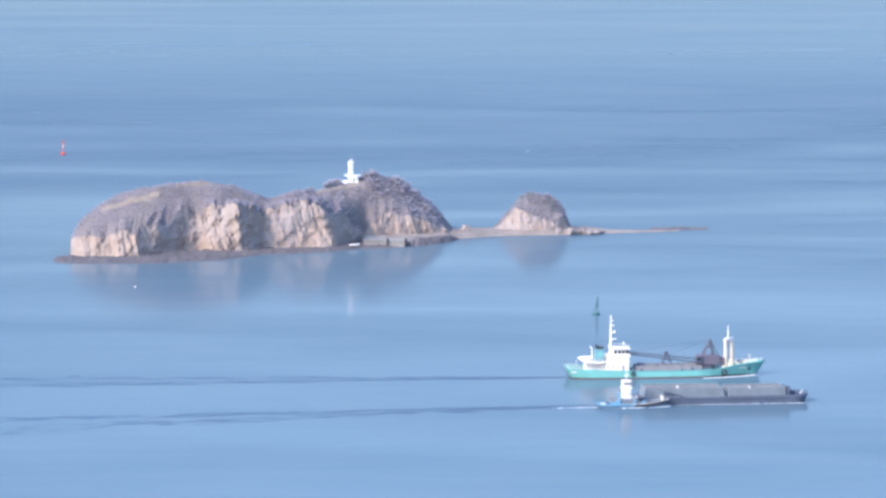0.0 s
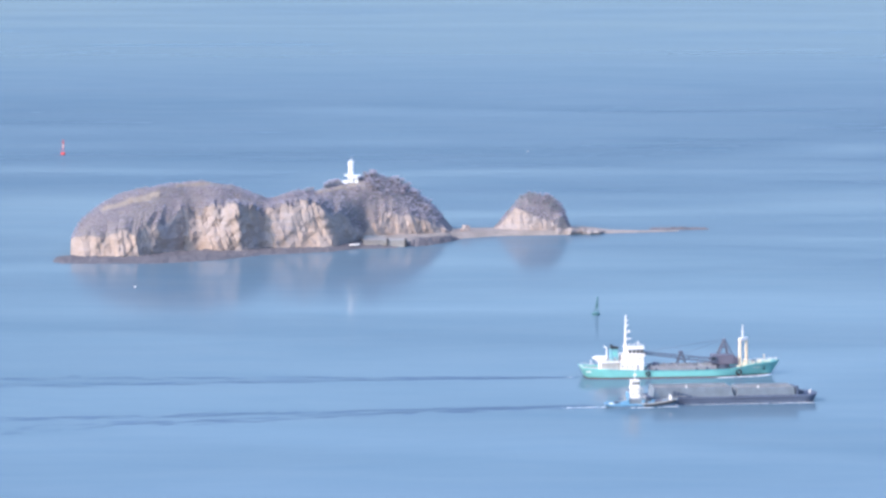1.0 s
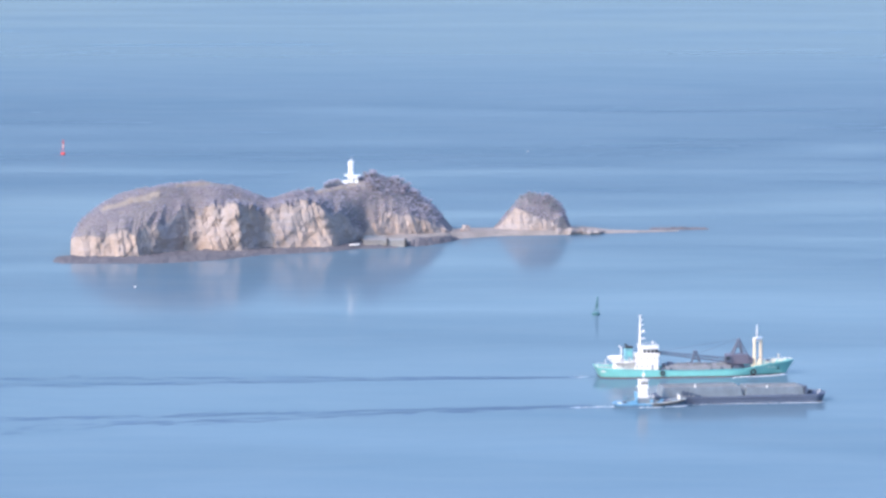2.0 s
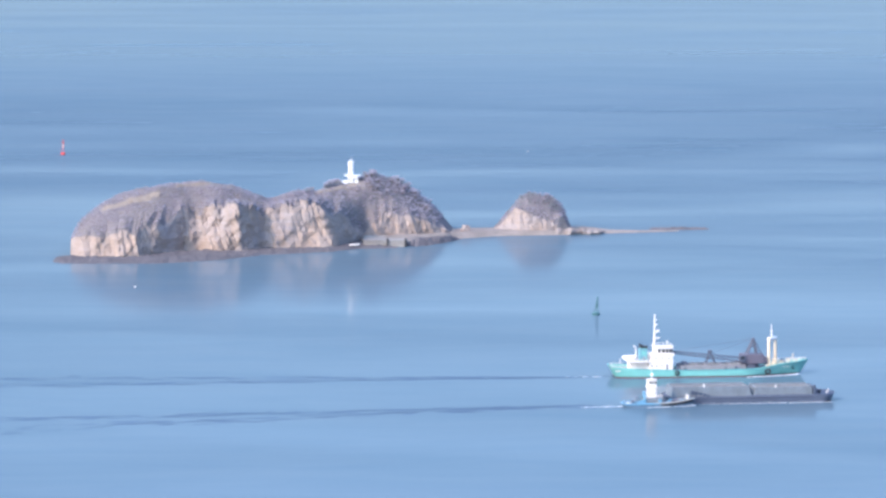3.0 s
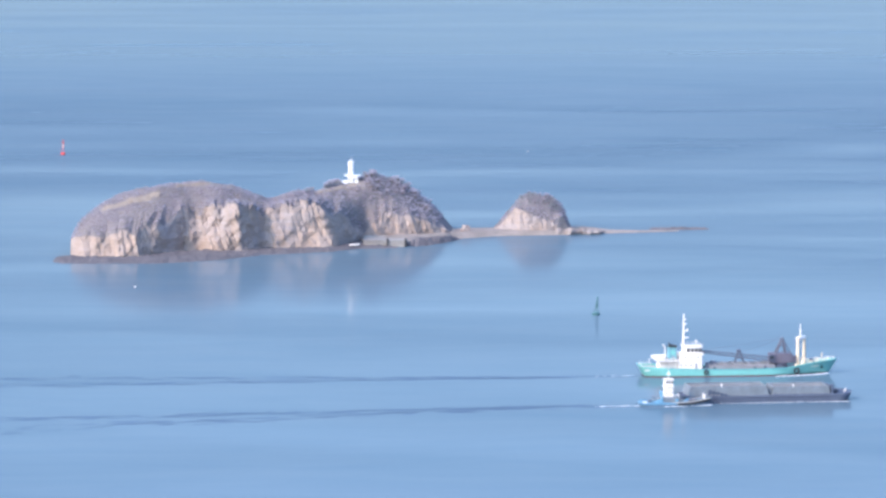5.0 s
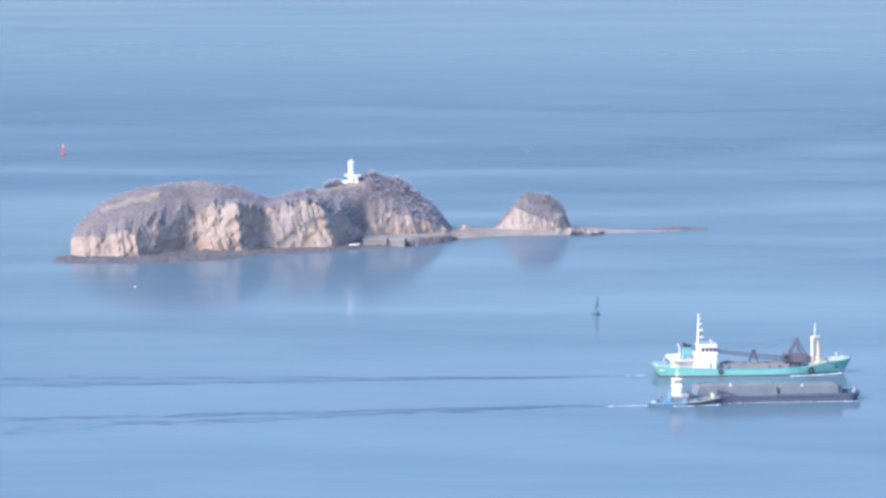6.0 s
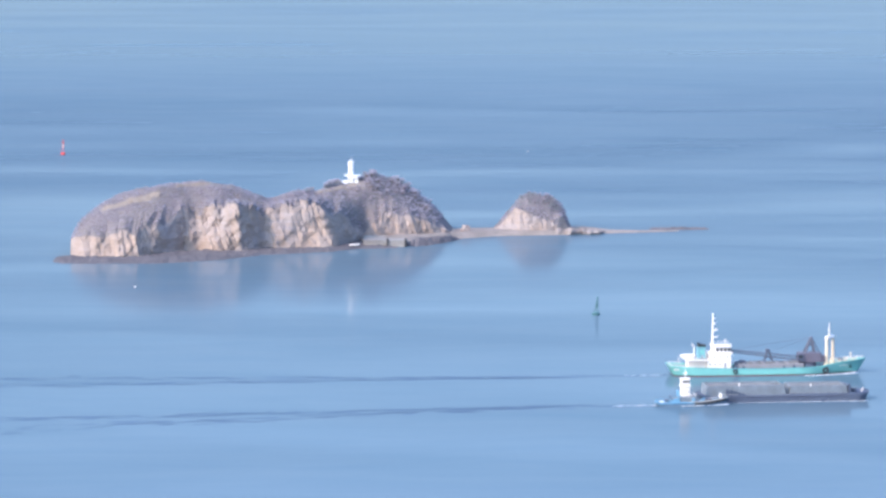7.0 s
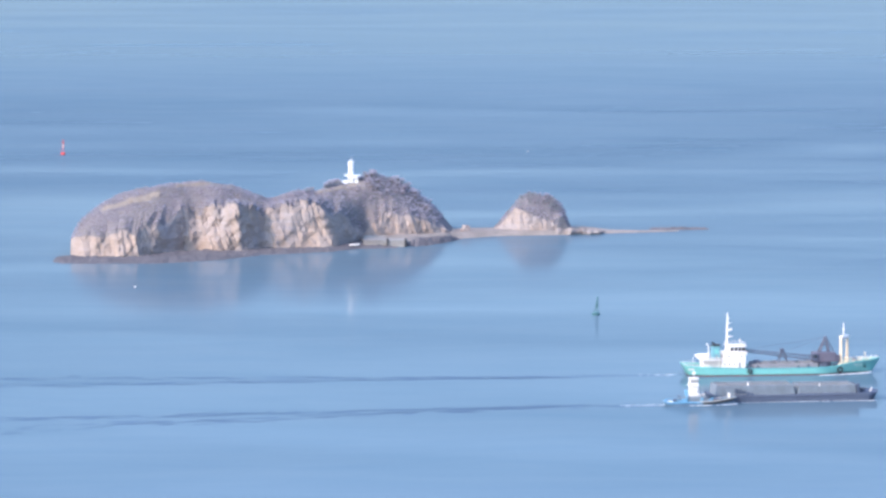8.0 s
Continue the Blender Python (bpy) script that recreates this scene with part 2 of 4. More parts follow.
def lattice(bm, a, b, wide, tall, r=0.06, bays=10, taper=0.5):
    """A four-chord lattice girder from a to b."""
    a, b = Vector(a), Vector(b)
    along = (b - a).normalized()
    side = along.cross(Vector((0, 0, 1))).normalized()
    up = side.cross(along)

    def corner(i, s, u):
        t = i / bays
        k = 1 - (1 - taper) * t
        return a.lerp(b, t) + side * s * wide / 2 * k + up * u * tall / 2 * k
    for s in (-1, 1):
        for u in (-1, 1):
            rod(bm, corner(0, s, u), corner(bays, s, u), r * 1.4, r, 5)
    for i in range(bays):
        for s in (-1, 1):
            rod(bm, corner(i, s, -1 if i % 2 else 1), corner(i + 1, s, 1 if i % 2 else -1), r * 0.7, None, 4)
        for u in (-1, 1):
            rod(bm, corner(i, -1, u), corner(i, 1, u), r * 0.6, None, 4)
    return bm


def rail(bm, points, height=1.0, r=0.035, step=1.6):
    """Guard rail with stanchions along a line of points."""
    for a, b in zip(points, points[1:]):
        a, b = Vector(a), Vector(b)
        for h in (height, height * 0.55):
            rod(bm, a + Vector((0, 0, h)), b + Vector((0, 0, h)), r, None, 4)
        count = max(1, int((b - a).length / step))
        for i in range(count + 1):
            p = a.lerp(b, i / count)
            rod(bm, p, p + Vector((0, 0, height)), r, None, 4)
    return bm


def thing(name, at, label, category, group=""):
    root = new(name)
    root.matrix_basis = at
    return tagged(root, label, category, group)


# ---- sea ----
bm = bmesh.new()
bmesh.ops.create_grid(bm, x_segments=40, y_segments=40, size=20000)
sea = part("water", bm, M_SEA)
tagged(sea, "calm pale-blue sea with long slicks and rippled lanes", "sea", kind="structure")


# ---- islands ----
def key(u, pairs):
    xs, ys = zip(*pairs)
    return float(np.interp(u, xs, ys))


def smooth_key(u, pairs, w):
    return sum(key(u + w * k, pairs) for k in (-1, -0.5, 0, 0.5, 1)) / 5


def dry_grass(u, t):
    """Where open dry grass, not scrub, covers the tops."""
    edge = 0.012 * noise.noise((u * 0.3, t * 20, 2.0))
    return (-143 < u < -119 and 0.635 < t + edge < 0.675) or (-113 < u < -89 and 0.695 < t + edge < 0.735) or (-54 < u < -36 and 0.675 < t + edge < 0.725)


def hill(name, u0, u1, crest, ridge, foot, cliff, slope, rise, back, cols, rows, rough, label, pieces):
    """A rocky hill: over each place along it a section that climbs a cliff, lies back in a soft slope, rounds over a crest and falls behind."""
    verts, soil, straw, tops = [], [], [], []
    for i in range(cols + 1):
        u = u0 + (u1 - u0) * i / cols
        T, R = smooth_key(u, crest, 1.6), smooth_key(u, ridge, 3.0)
        F, wide = smooth_key(u, foot, 0.9), smooth_key(u, slope, 5.0)
        C = smooth_key(u, cliff, 1.2)
        C *= 0.97 + 0.26 * noise.fractal(Vector((u * 0.16, 7.1, 0.0)), 0.9, 2.0, 3)
        C *= 1.0 + 0.09 * noise.fractal(Vector((u * 0.55, 1.7, 0.0)), 0.9, 2.0, 2)
        C = max(0.8, min(C, T * 0.95))
        even = min(smooth_key(u, rise, 5.0), T * 0.9)
        lip = min(F + C * 0.22, R - 3.0)
        soft = min(max(wide, lip), R - 2.0)
        for j in range(rows + 1):
            t = j / rows
            if t < 0.5:
                s = t / 0.5
                z = -1.5 + (C + 1.5) * s
                v = F - 0.6 + (lip - F + 0.6) * (0.55 * s + 0.45 * s * s * s)
                grip, ground = 1.0, max(0.0, (s - 0.85) / 0.15) * 0.5
            elif t < 0.78:
                s = (t - 0.5) / 0.28
                k = min(1.0, s * 2.2)
                k = k * k * (3 - 2 * k)
                begin = lip + (soft - lip) * k
                z = C + (even - C) * k
                z += (T - z) * math.sin(s * math.pi / 2)
                v = begin + (R - begin) * s
                grip, ground = max(0.0, 1 - s * 5), min(1.0, 0.5 + s * 6)
            else:
                s = (t - 0.78) / 0.22
                z = T - (T + 2.0) * (0.25 * s + 0.75 * s * s)
                v = R + back * s
                grip, ground = 0.35 * s, 1.0 - s
            p = Vector((u, v, z))
            ends = min(1.0, min(u - u0, u1 - u) / 4 + 0.15)
            gully = noise.ridged_multi_fractal(Vector((u * 0.095 + z * 0.040, v * 0.01, z * 0.014)), 0.9, 2.2, 4, 1.0, 2.0) - 1.0
            broad = noise.fractal(Vector((u * 0.10 - z * 0.05, 5.0, z * 0.07)), 0.8, 2.1, 3)
            chunk = noise.fractal(Vector((u * 0.26 + z * 0.1, v * 0.12, z * 0.13)), 0.8, 2.1, 4)
            crag = noise.fractal(Vector((u * 0.9, v * 0.6, z * 0.55)), 0.7, 2.2, 3)
            slant = 0.15 + 0.35 * math.exp(-((u + 95) / 13.0) ** 2)
            flute = noise.ridged_multi_fractal(Vector(((u + z * slant) * 0.27, 2.0, z * 0.03)), 1.0, 2.1, 3, 1.0, 2.0) - 1.0
            thin = noise.ridged_multi_fractal(Vector(((u + z * slant) * 0.75, 9.0, z * 0.07)), 1.0, 2.1, 2, 1.0, 2.0) - 1.0
            push = (flute * 0.75 + thin * 0.24 + gully * 1.35 + broad * 1.6 + chunk * 0.7 + crag * 0.22) * rough * ends * (1 + 0.8 * math.exp(-((u + 93) / 9.0) ** 2))
            p.y -= push * grip
            p.x += 0.30 * (11 - z) * math.exp(-((u + 49) / 6.0) ** 2) * grip
            p.x -= 0.28 * max(0.0, z) * math.exp(-((u + 122) / 4.5) ** 2) * grip
            p.x += (chunk * 0.5 + crag * 0.2) * grip * rough * ends
            p.z += (0.8 * noise.fractal(Vector((u * 0.10, v * 0.10, 3.0)), 0.9, 2.1, 3) + 0.08 * crag) * (1 - grip) * ends if t >= 0.5 else 0.25 * crag * min(1.0, t * 4)
            verts.append(p)
            soil.append(ground)
            straw.append(1.0 if dry_grass(u, t) else 0.0)
            if 0.49 < t < 0.93:
                tops.append((p.copy(), t))
    faces = [(i * (rows + 1) + j, (i + 1) * (rows + 1) + j, (i + 1) * (rows + 1) + j + 1, i * (rows + 1) + j + 1) for i in range(cols) for j in range(rows)]
    root = thing(name, pose(0, 0, 0), label, "island")
    start = 0
    for piece, end, text in pieces:
        stop = min(cols, round((end - u0) / (u1 - u0) * cols))
        base, last = start * (rows + 1), (stop + 1) * (rows + 1)
        ob = mesh_from(piece, verts[base:last], [tuple(k - base for k in f) for f in faces[start * rows:stop * rows]], M_ROCK, True)
        ob.data.attributes.new("soil", "FLOAT", "POINT").data.foreach_set("value", soil[base:last])
        ob.data.attributes.new("straw", "FLOAT", "POINT").data.foreach_set("value", straw[base:last])
        ob.parent = root
        tagged(ob, text)
        start = stop
    return root, tops


ISLAND_CREST = [(-155, 5), (-154, 9.5), (-152, 13.2), (-146, 17.7), (-139, 22.6), (-130, 24.8), (-117, 27.0), (-103, 27.5), (-91.6, 25.9), (-84.5, 23.2), (-76, 19.9), (-72.6, 19.3), (-64, 22.3), (-57, 21.7),
                (-53.8, 21.7), (-46.8, 22.5), (-40, 23.3), (-37, 24.4), (-33, 26.9), (-29, 26.6), (-25, 25.2), (-15.5, 20.9), (-8.3, 15.4), (-1, 8.6), (2.7, 3.5), (5, 1)]
ISLAND_RIDGE = [(-157, 2235), (-146, 2248), (-130, 2259), (-103, 2271), (-76, 2277), (-64, 2285), (-54, 2295), (-46, 2305), (-35, 2319), (-15, 2332), (5, 2327)]
ISLAND_FOOT = [(-157, 2230), (-154, 2221), (-149, 2217), (-126, 2216), (-108, 2243.5), (-103, 2244.5), (-97, 2241), (-92, 2239), (-85, 2236), (-75, 2253), (-71, 2250), (-60, 2251), (-49, 2252),
               (-34, 2290), (-20, 2294), (-5, 2298), (5, 2307)]
ISLAND_CLIFF = [(-157, 8), (-145, 9), (-136, 9.5), (-131, 11.5), (-126, 10), (-120, 12.5), (-114, 15.5), (-108, 15.5), (-104, 17), (-99, 20), (-93, 20), (-88, 21.5), (-82, 19), (-76, 15), (-72, 17), (-67, 21.5), (-60, 21.5), (-54, 20),
                (-46, 16), (-42, 12), (-38, 6.5), (-35, 3), (-33.5, 3.5), (-30, 8), (-25.5, 13), (-21, 9.5), (-15, 12), (-9, 9), (-3, 6), (5, 2)]
ISLAND_SLOPE = [(-157, 2231), (-140, 2228), (-125, 2231), (-108, 2249), (-90, 2251), (-78, 2259), (-70, 2266), (-60, 2275), (-50, 2282), (-40, 2288), (-30, 2294), (-20, 2298), (5, 2310)]
ISLAND_RISE = [(-157, 8), (-130, 11), (-110, 15), (-90, 18), (-75, 16), (-60, 18.5), (-50, 16), (-40, 13), (-30, 11), (-15, 10), (5, 2)]
island, island_tops = hill("island", -155, 5, ISLAND_CREST, ISLAND_RIDGE, ISLAND_FOOT, ISLAND_CLIFF, ISLAND_SLOPE, ISLAND_RISE, 34, 520, 120, 1.0,
                           "rocky island with pale ochre cliffs under brown winter scrub",
                           [("headland", -119, "pale broken cliff under a brown slope"), ("rounded_hill", -74, "gullied cliff below a flat crest"),
                            ("buttress", -47.5, "steep ochre rock buttress"), ("lighthouse_hill", 5, "scrubby hill with a low rock face")])
islet, islet_tops = hill("islet", 21.5, 56, [(21.5, 1), (23.5, 3), (28.4, 7.8), (32.1, 13), (35, 15.8), (38.3, 16.8), (42.4, 15.3), (47.3, 14.6), (51.2, 12.0), (53.4, 9.0), (54.8, 4), (56, 1)],
                         [(21, 2336), (38, 2338), (56, 2337)], [(21, 2330), (27, 2325), (38, 2322), (50, 2324), (56, 2330)],
                         [(21, 1), (26, 5), (31, 11.8), (35, 13), (37.5, 9), (41, 6.5), (47, 6.5), (51, 8), (54, 3), (56, 1)], [(21, 2332), (38, 2327), (56, 2332)], [(21, 1), (31, 9), (40, 8), (51, 7), (56, 1)], 16, 150, 90, 0.75,
                         "small domed rock islet with a bare cliff and scrub cap", [("rock", 56, "")])


def low_ground(name, u0, u1, front, rear, height, cols, rows, lump, material, label, category):
    """Low shore: rises out of the water, lies nearly flat and goes down again."""
    verts = []
    for i in range(cols + 1):
        u = u0 + (u1 - u0) * i / cols
        a, b, h = smooth_key(u, front, 1.5), smooth_key(u, rear, 1.5), smooth_key(u, height, 1.5)
        a += noise.fractal(Vector((u * 0.11, 3.0, 0)), 0.9, 2.0, 4) * lump * 3.0
        for j in range(rows + 1):
            s = j / rows
            v = a + (b - a) * s
            arch = min(1.0, s * 5) * min(1.0, (1 - s) * 6)
            tip = min(1.0, (u - u0) / 4, (u1 - u) / 4)
            n = noise.fractal(Vector((u * 0.35, v * 0.30, 1.0)), 0.8, 2.1, 4)
            verts.append((u, v, -0.5 + (h + 0.5 + n * lump) * arch * max(0.0, tip)))
    faces = [(i * (rows + 1) + j, (i + 1) * (rows + 1) + j, (i + 1) * (rows + 1) + j + 1, i * (rows + 1) + j + 1) for i in range(cols) for j in range(rows)]
    return tagged(mesh_from(name, verts, faces, material, True), label, category, kind="structure")


low_ground("ground_shelf", -163, -17, [(-163, 2199), (-156, 2188), (-120, 2188), (-105, 2195), (-90, 2205), (-76, 2226), (-62, 2233), (-48, 2240), (-38, 2252), (-17, 2259)],
           [(-163, 2218), (-150, 2236), (-120, 2242), (-90, 2256), (-60, 2266), (-47, 2278), (-36, 2294), (-30, 2272), (-17, 2272)], [(-163, 0.4), (-120, 1.0), (-60, 1.1), (-38, 1.2), (-28, 0.5), (-17, 0.5)], 380, 44, 0.55, M_SHELF,
           "dark wave-cut rock shelf at the foot of the cliffs", "rock shelf")
low_ground("ground_rocks", -17, 8, [(-17, 2262), (-8, 2266), (2, 2283), (8, 2296)], [(-17, 2306), (8, 2312)], [(-17, 2.0), (0, 1.9), (8, 1.2)], 90, 40, 0.8, M_SHELF,
           "dark tidal rocks between quay and beach", "rock shelf")
low_ground("ground_beach", -12, 106, [(-12, 2288), (4, 2297), (23, 2312), (54, 2318), (68, 2325), (90, 2331), (119, 2341)],
           [(-12, 2316), (5, 2334), (60, 2350), (75, 2338), (90, 2338), (119, 2344)], [(-12, 2.6), (10, 2.0), (60, 1.5), (72, 0.8), (90, 0.4), (105, 0.2), (119, -0.1)], 300, 30, 0.14, M_SAND,
           "pale sand bar running out into a thin spit", "beach")
low_ground("ground_terrace", -37, 6, [(-37, 2276), (-33, 2272), (-14, 2272), (-8, 2282), (6, 2296)], [(-37, 2294), (-20, 2298), (6, 2312)], [(-37, 2.2), (-14, 2.75), (6, 2.3)], 120, 24, 0.1, M_SAND,
           "pale level path along the foot of the lighthouse hill", "path")
low_ground("ground_reef", 88, 119, [(88, 2343), (119, 2344)], [(88, 2347), (119, 2348)], [(88, 0.6), (105, 0.95), (119, 0.5)], 90, 12, 0.35, M_SHELF,
           "low dark reef at the tip of the spit", "reef")


# ---- shore works ----
def make_quay():
    root = thing("quay", pose(-24.7, 2265, 0), "old concrete landing quay below the lighthouse hill", "quay")
    bm = bmesh.new()
    box(bm, -9.2, 9.2, 0.25, 30, -1.5, 2.5, 0.08)
    part("core", bm, M_CONCRETE, root)
    for i in range(6):
        bm = bmesh.new()
        box(bm, -9.2 + i * 3.07, -9.2 + i * 3.07 + 3.0, 0, 0.25, -1.5, 2.4, 0.05)
        part("panel", bm, M_CONCRETE, root)
    bm = bmesh.new()
    box(bm, -9.4, 9.4, -0.2, 0.9, 2.4, 2.75, 0.06)
    part("coping", bm, M_CONCRETE, root, "pale concrete edge")
    for x in (1.2, 8.8):
        bm = bmesh.new()
        box(bm, x - 0.4, x + 0.4, -0.75, -0.2, -1.5, 3.6, 0.08)
        part("fender_post", bm, M_RUBBER, root, "black fender post")
    bm = bmesh.new()
    box(bm, -6.0, -3.0, -2.4, 0.0, -1.5, 0.9, 0.05)
    box(bm, -5.0, -3.0, -1.4, 0.0, 0.9, 1.8, 0.05)
    part("steps", bm, M_CONCRETE, root)


def make_lighthouse():
    root = thing("lighthouse", pose(-39.4, 2311, 23.9), "white round lighthouse tower on a low flat-roofed base", "lighthouse")
    bm = bmesh.new()
    box(bm, -1.7, 2.7, -1.9, 2.2, -0.6, 2.5, 0.08)
    base = part("base_house", bm, M_TOWER, root)
    bm = bmesh.new()
    box(bm, -2.9, 3.6, -2.4, 2.6, 2.5, 2.78, 0.06)
    part("roof_slab", bm, M_TOWER, root)
    for x0, x1 in ((-3.1, -2.85), (3.55, 3.8)):
        bm = bmesh.new()
        box(bm, x0, x1, -0.5, 0.6, 2.25, 3.1, 0.06)
        part("roof_bracket", bm, M_TOWER, root)
    bm = bmesh.new()
    rod(bm, (-0.3, 0, 2.6), (-0.3, 0, 7.7), 1.15, 1.05, 20)
    tower = part("tower", bm, M_TOWER, root, smooth=False)
    bm = bmesh.new()
    rod(bm, (-0.3, 0, 6.4), (-0.3, 0, 8.2), 1.08, 1.36, 20)
    rod(bm, (-0.3, 0, 8.2), (-0.3, 0, 8.4), 1.42, 1.42, 20)
    part("gallery", bm, M_TOWER, root)
    bm = bmesh.new()
    ring(bm, (-0.3, 0, 8.95), 1.35, 0.05, 20, 5, "Z")
    for i in range(12):
        a = i * math.pi / 6
        rod(bm, (-0.3 + 1.35 * math.cos(a), 1.35 * math.sin(a), 8.4), (-0.3 + 1.35 * math.cos(a), 1.35 * math.sin(a), 8.95), 0.04, None, 4)
    part("gallery_rail", bm, M_TOWER, root)
    bm = bmesh.new()
    rod(bm, (-0.3, 0, 8.4), (-0.3, 0, 9.4), 0.28, 0.28, 12)
    lantern = part("lantern", bm, M_TOWER, root)
    bm = bmesh.new()
    rod(bm, (-0.3, 0, 9.4), (-0.3, 0, 9.8), 0.32, 0.10, 12)
    rod(bm, (-0.3, 0, 9.9), (-0.3, 0, 10.7), 0.10, 0.07, 6)
    part("lantern_roof", bm, M_TOWER, lantern)
    for x in (-1.1, 1.7):
        bm = bmesh.new()
        box(bm, x, x + 0.6, -1.93, -1.88, 0.8, 1.6, 0)
        part("window", bm, M_GLASS, base)
    bm = bmesh.new()
    box(bm, 0.35, 1.3, -1.94, -1.88, -0.2, 1.7, 0)
    part("door", bm, M_HOPPER, base, "grey steel door")
    bm = bmesh.new()
    box(bm, -0.5, -0.1, -1.20, -0.95, 4.9, 5.4, 0)
    part("tower_window", bm, M_GLASS, tower)
    bm = bmesh.new()
    box(bm, -6.6, -1.7, -2.9, -2.5, -3.0, 0.75, 0.05)
    part("retaining_wall", bm, M_TOWER, root, "low white retaining wall")
    bm = bmesh.new()
    box(bm, -2.3, 3.3, -2.3, 2.6, -3.5, -0.3, 0.1)
    part("plinth", bm, M_CONCRETE, root)


make_quay()
make_lighthouse()


# ---- scrub and trees ----
def tuft(rng, count, flat=0.75, size=1.0):
    """Leafy sprigs of one bush, radius about 1: small triangles round a lumpy dome."""
    out = []
    lumps = [(rng.uniform(-0.55, 0.55), rng.uniform(-0.55, 0.55), rng.uniform(0.1, 0.6), rng.uniform(0.35, 0.6)) for _ in range(5)]
    for _ in range(count):
        x, y, z, r = rng.choice(lumps)
        d = Vector((rng.gauss(0, 1), rng.gauss(0, 1), rng.gauss(0.3, 0.9))).normalized() * r * rng.uniform(0.6, 1.1)
        c = Vector((x, y, z)) + d
        a = Vector((rng.gauss(0, 1), rng.gauss(0, 1), rng.gauss(0, 1))).normalized()
        b = a.cross(Vector((rng.gauss(0, 1), rng.gauss(0, 1), rng.gauss(0, 1)))).normalized()
        s = rng.uniform(0.10, 0.20) * size
        out.append([(p.x, p.y, max(-0.2, p.z * flat)) for p in (c + a * s, c - a * s * 0.5 + b * s, c - a * s * 0.5 - b * s)])
    return np.array(out)


def scatter(name, places, kinds, material, label, low, high, rng, tall=1.0):
    chunks = []
    for p in places:
        k = rng.choice(kinds)
        a, s = rng.uniform(0, 6.28), rng.uniform(low, high)
        c, d = math.cos(a) * s, math.sin(a) * s
        m = np.array([[c, -d, 0], [d, c, 0], [0, 0, s * tall * rng.uniform(0.7, 1.2)]])
        chunks.append(k.reshape(-1, 3) @ m.T + np.array(p))
    pts = np.concatenate(chunks)
    ob = mesh_from(name, pts.tolist(), [(i, i + 1, i + 2) for i in range(0, len(pts), 3)], material)
    return tagged(ob, label, "scrub", kind="stuff")


rng = random.Random(4)
tufts = [tuft(rng, 80) for _ in range(8)]
high_ground = [(p, t) for p, t in island_tops if p.z > 7]


def near_lighthouse(p):
    return -44.5 < p.x < -33.8 and 2306.5 < p.y < 2314


def choose(source, count, test=lambda p, t: True):
    pool = [p for p, t in source if test(p, t) and not near_lighthouse(p)]
    return [tuple(rng.choice(pool) + Vector((rng.uniform(-0.5, 0.5), rng.uniform(-0.5, 0.5), -0.15))) for _ in range(count)]


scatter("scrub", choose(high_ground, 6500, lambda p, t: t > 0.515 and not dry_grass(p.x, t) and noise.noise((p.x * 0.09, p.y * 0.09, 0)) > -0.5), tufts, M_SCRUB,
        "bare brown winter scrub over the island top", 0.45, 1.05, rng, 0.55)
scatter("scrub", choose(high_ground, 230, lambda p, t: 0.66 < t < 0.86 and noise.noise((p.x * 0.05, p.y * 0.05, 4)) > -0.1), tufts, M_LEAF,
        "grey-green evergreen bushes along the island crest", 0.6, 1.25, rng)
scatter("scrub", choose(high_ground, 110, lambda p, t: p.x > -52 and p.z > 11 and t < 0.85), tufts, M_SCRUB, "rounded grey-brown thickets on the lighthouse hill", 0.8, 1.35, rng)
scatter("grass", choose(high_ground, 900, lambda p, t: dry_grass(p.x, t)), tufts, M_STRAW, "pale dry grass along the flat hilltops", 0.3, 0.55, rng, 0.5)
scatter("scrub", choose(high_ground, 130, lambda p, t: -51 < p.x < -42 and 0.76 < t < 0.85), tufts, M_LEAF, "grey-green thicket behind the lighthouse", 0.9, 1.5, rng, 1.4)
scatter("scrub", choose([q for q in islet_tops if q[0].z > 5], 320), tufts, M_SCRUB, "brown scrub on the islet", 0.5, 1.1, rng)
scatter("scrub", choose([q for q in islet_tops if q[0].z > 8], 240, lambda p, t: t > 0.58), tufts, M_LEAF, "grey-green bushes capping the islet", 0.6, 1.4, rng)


def make_tree(seed):
    """A wind-bent low tree about 4 m high: tapered trunk, limbs, crown of many small leaves."""
    r = random.Random(seed)
    root = thing("small_tree", pose(0, 0, 0), "wind-bent small evergreen tree on the island crest", "tree", "trees on the crest")
    bm = bmesh.new()
    tips, p, rad = [], Vector((0, 0, -0.4)), 0.17
    for i in range(4):
        q = p + Vector((r.uniform(-0.2, 0.3), r.uniform(-0.2, 0.2), 0.6))
        rod(bm, p, q, rad, rad * 0.78, 7)
        p, rad = q, rad * 0.78
        for _ in range(2):
            tip = p + Vector((r.uniform(-1.1, 1.2), r.uniform(-1.0, 1.0), r.uniform(0.4, 1.1)))
            rod(bm, p, tip, rad * 0.6, 0.03, 5)
            tips.append(tip)
    part("trunk", bm, M_BARK, root)
    verts = []
    for tip in tips:
        k = tuft(r, 90, 0.8).reshape(-1, 3) * r.uniform(0.65, 0.95) + np.array(tip)
        verts.extend(k.tolist())
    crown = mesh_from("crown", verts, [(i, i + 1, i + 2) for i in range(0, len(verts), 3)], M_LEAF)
    crown.parent = root
    return root


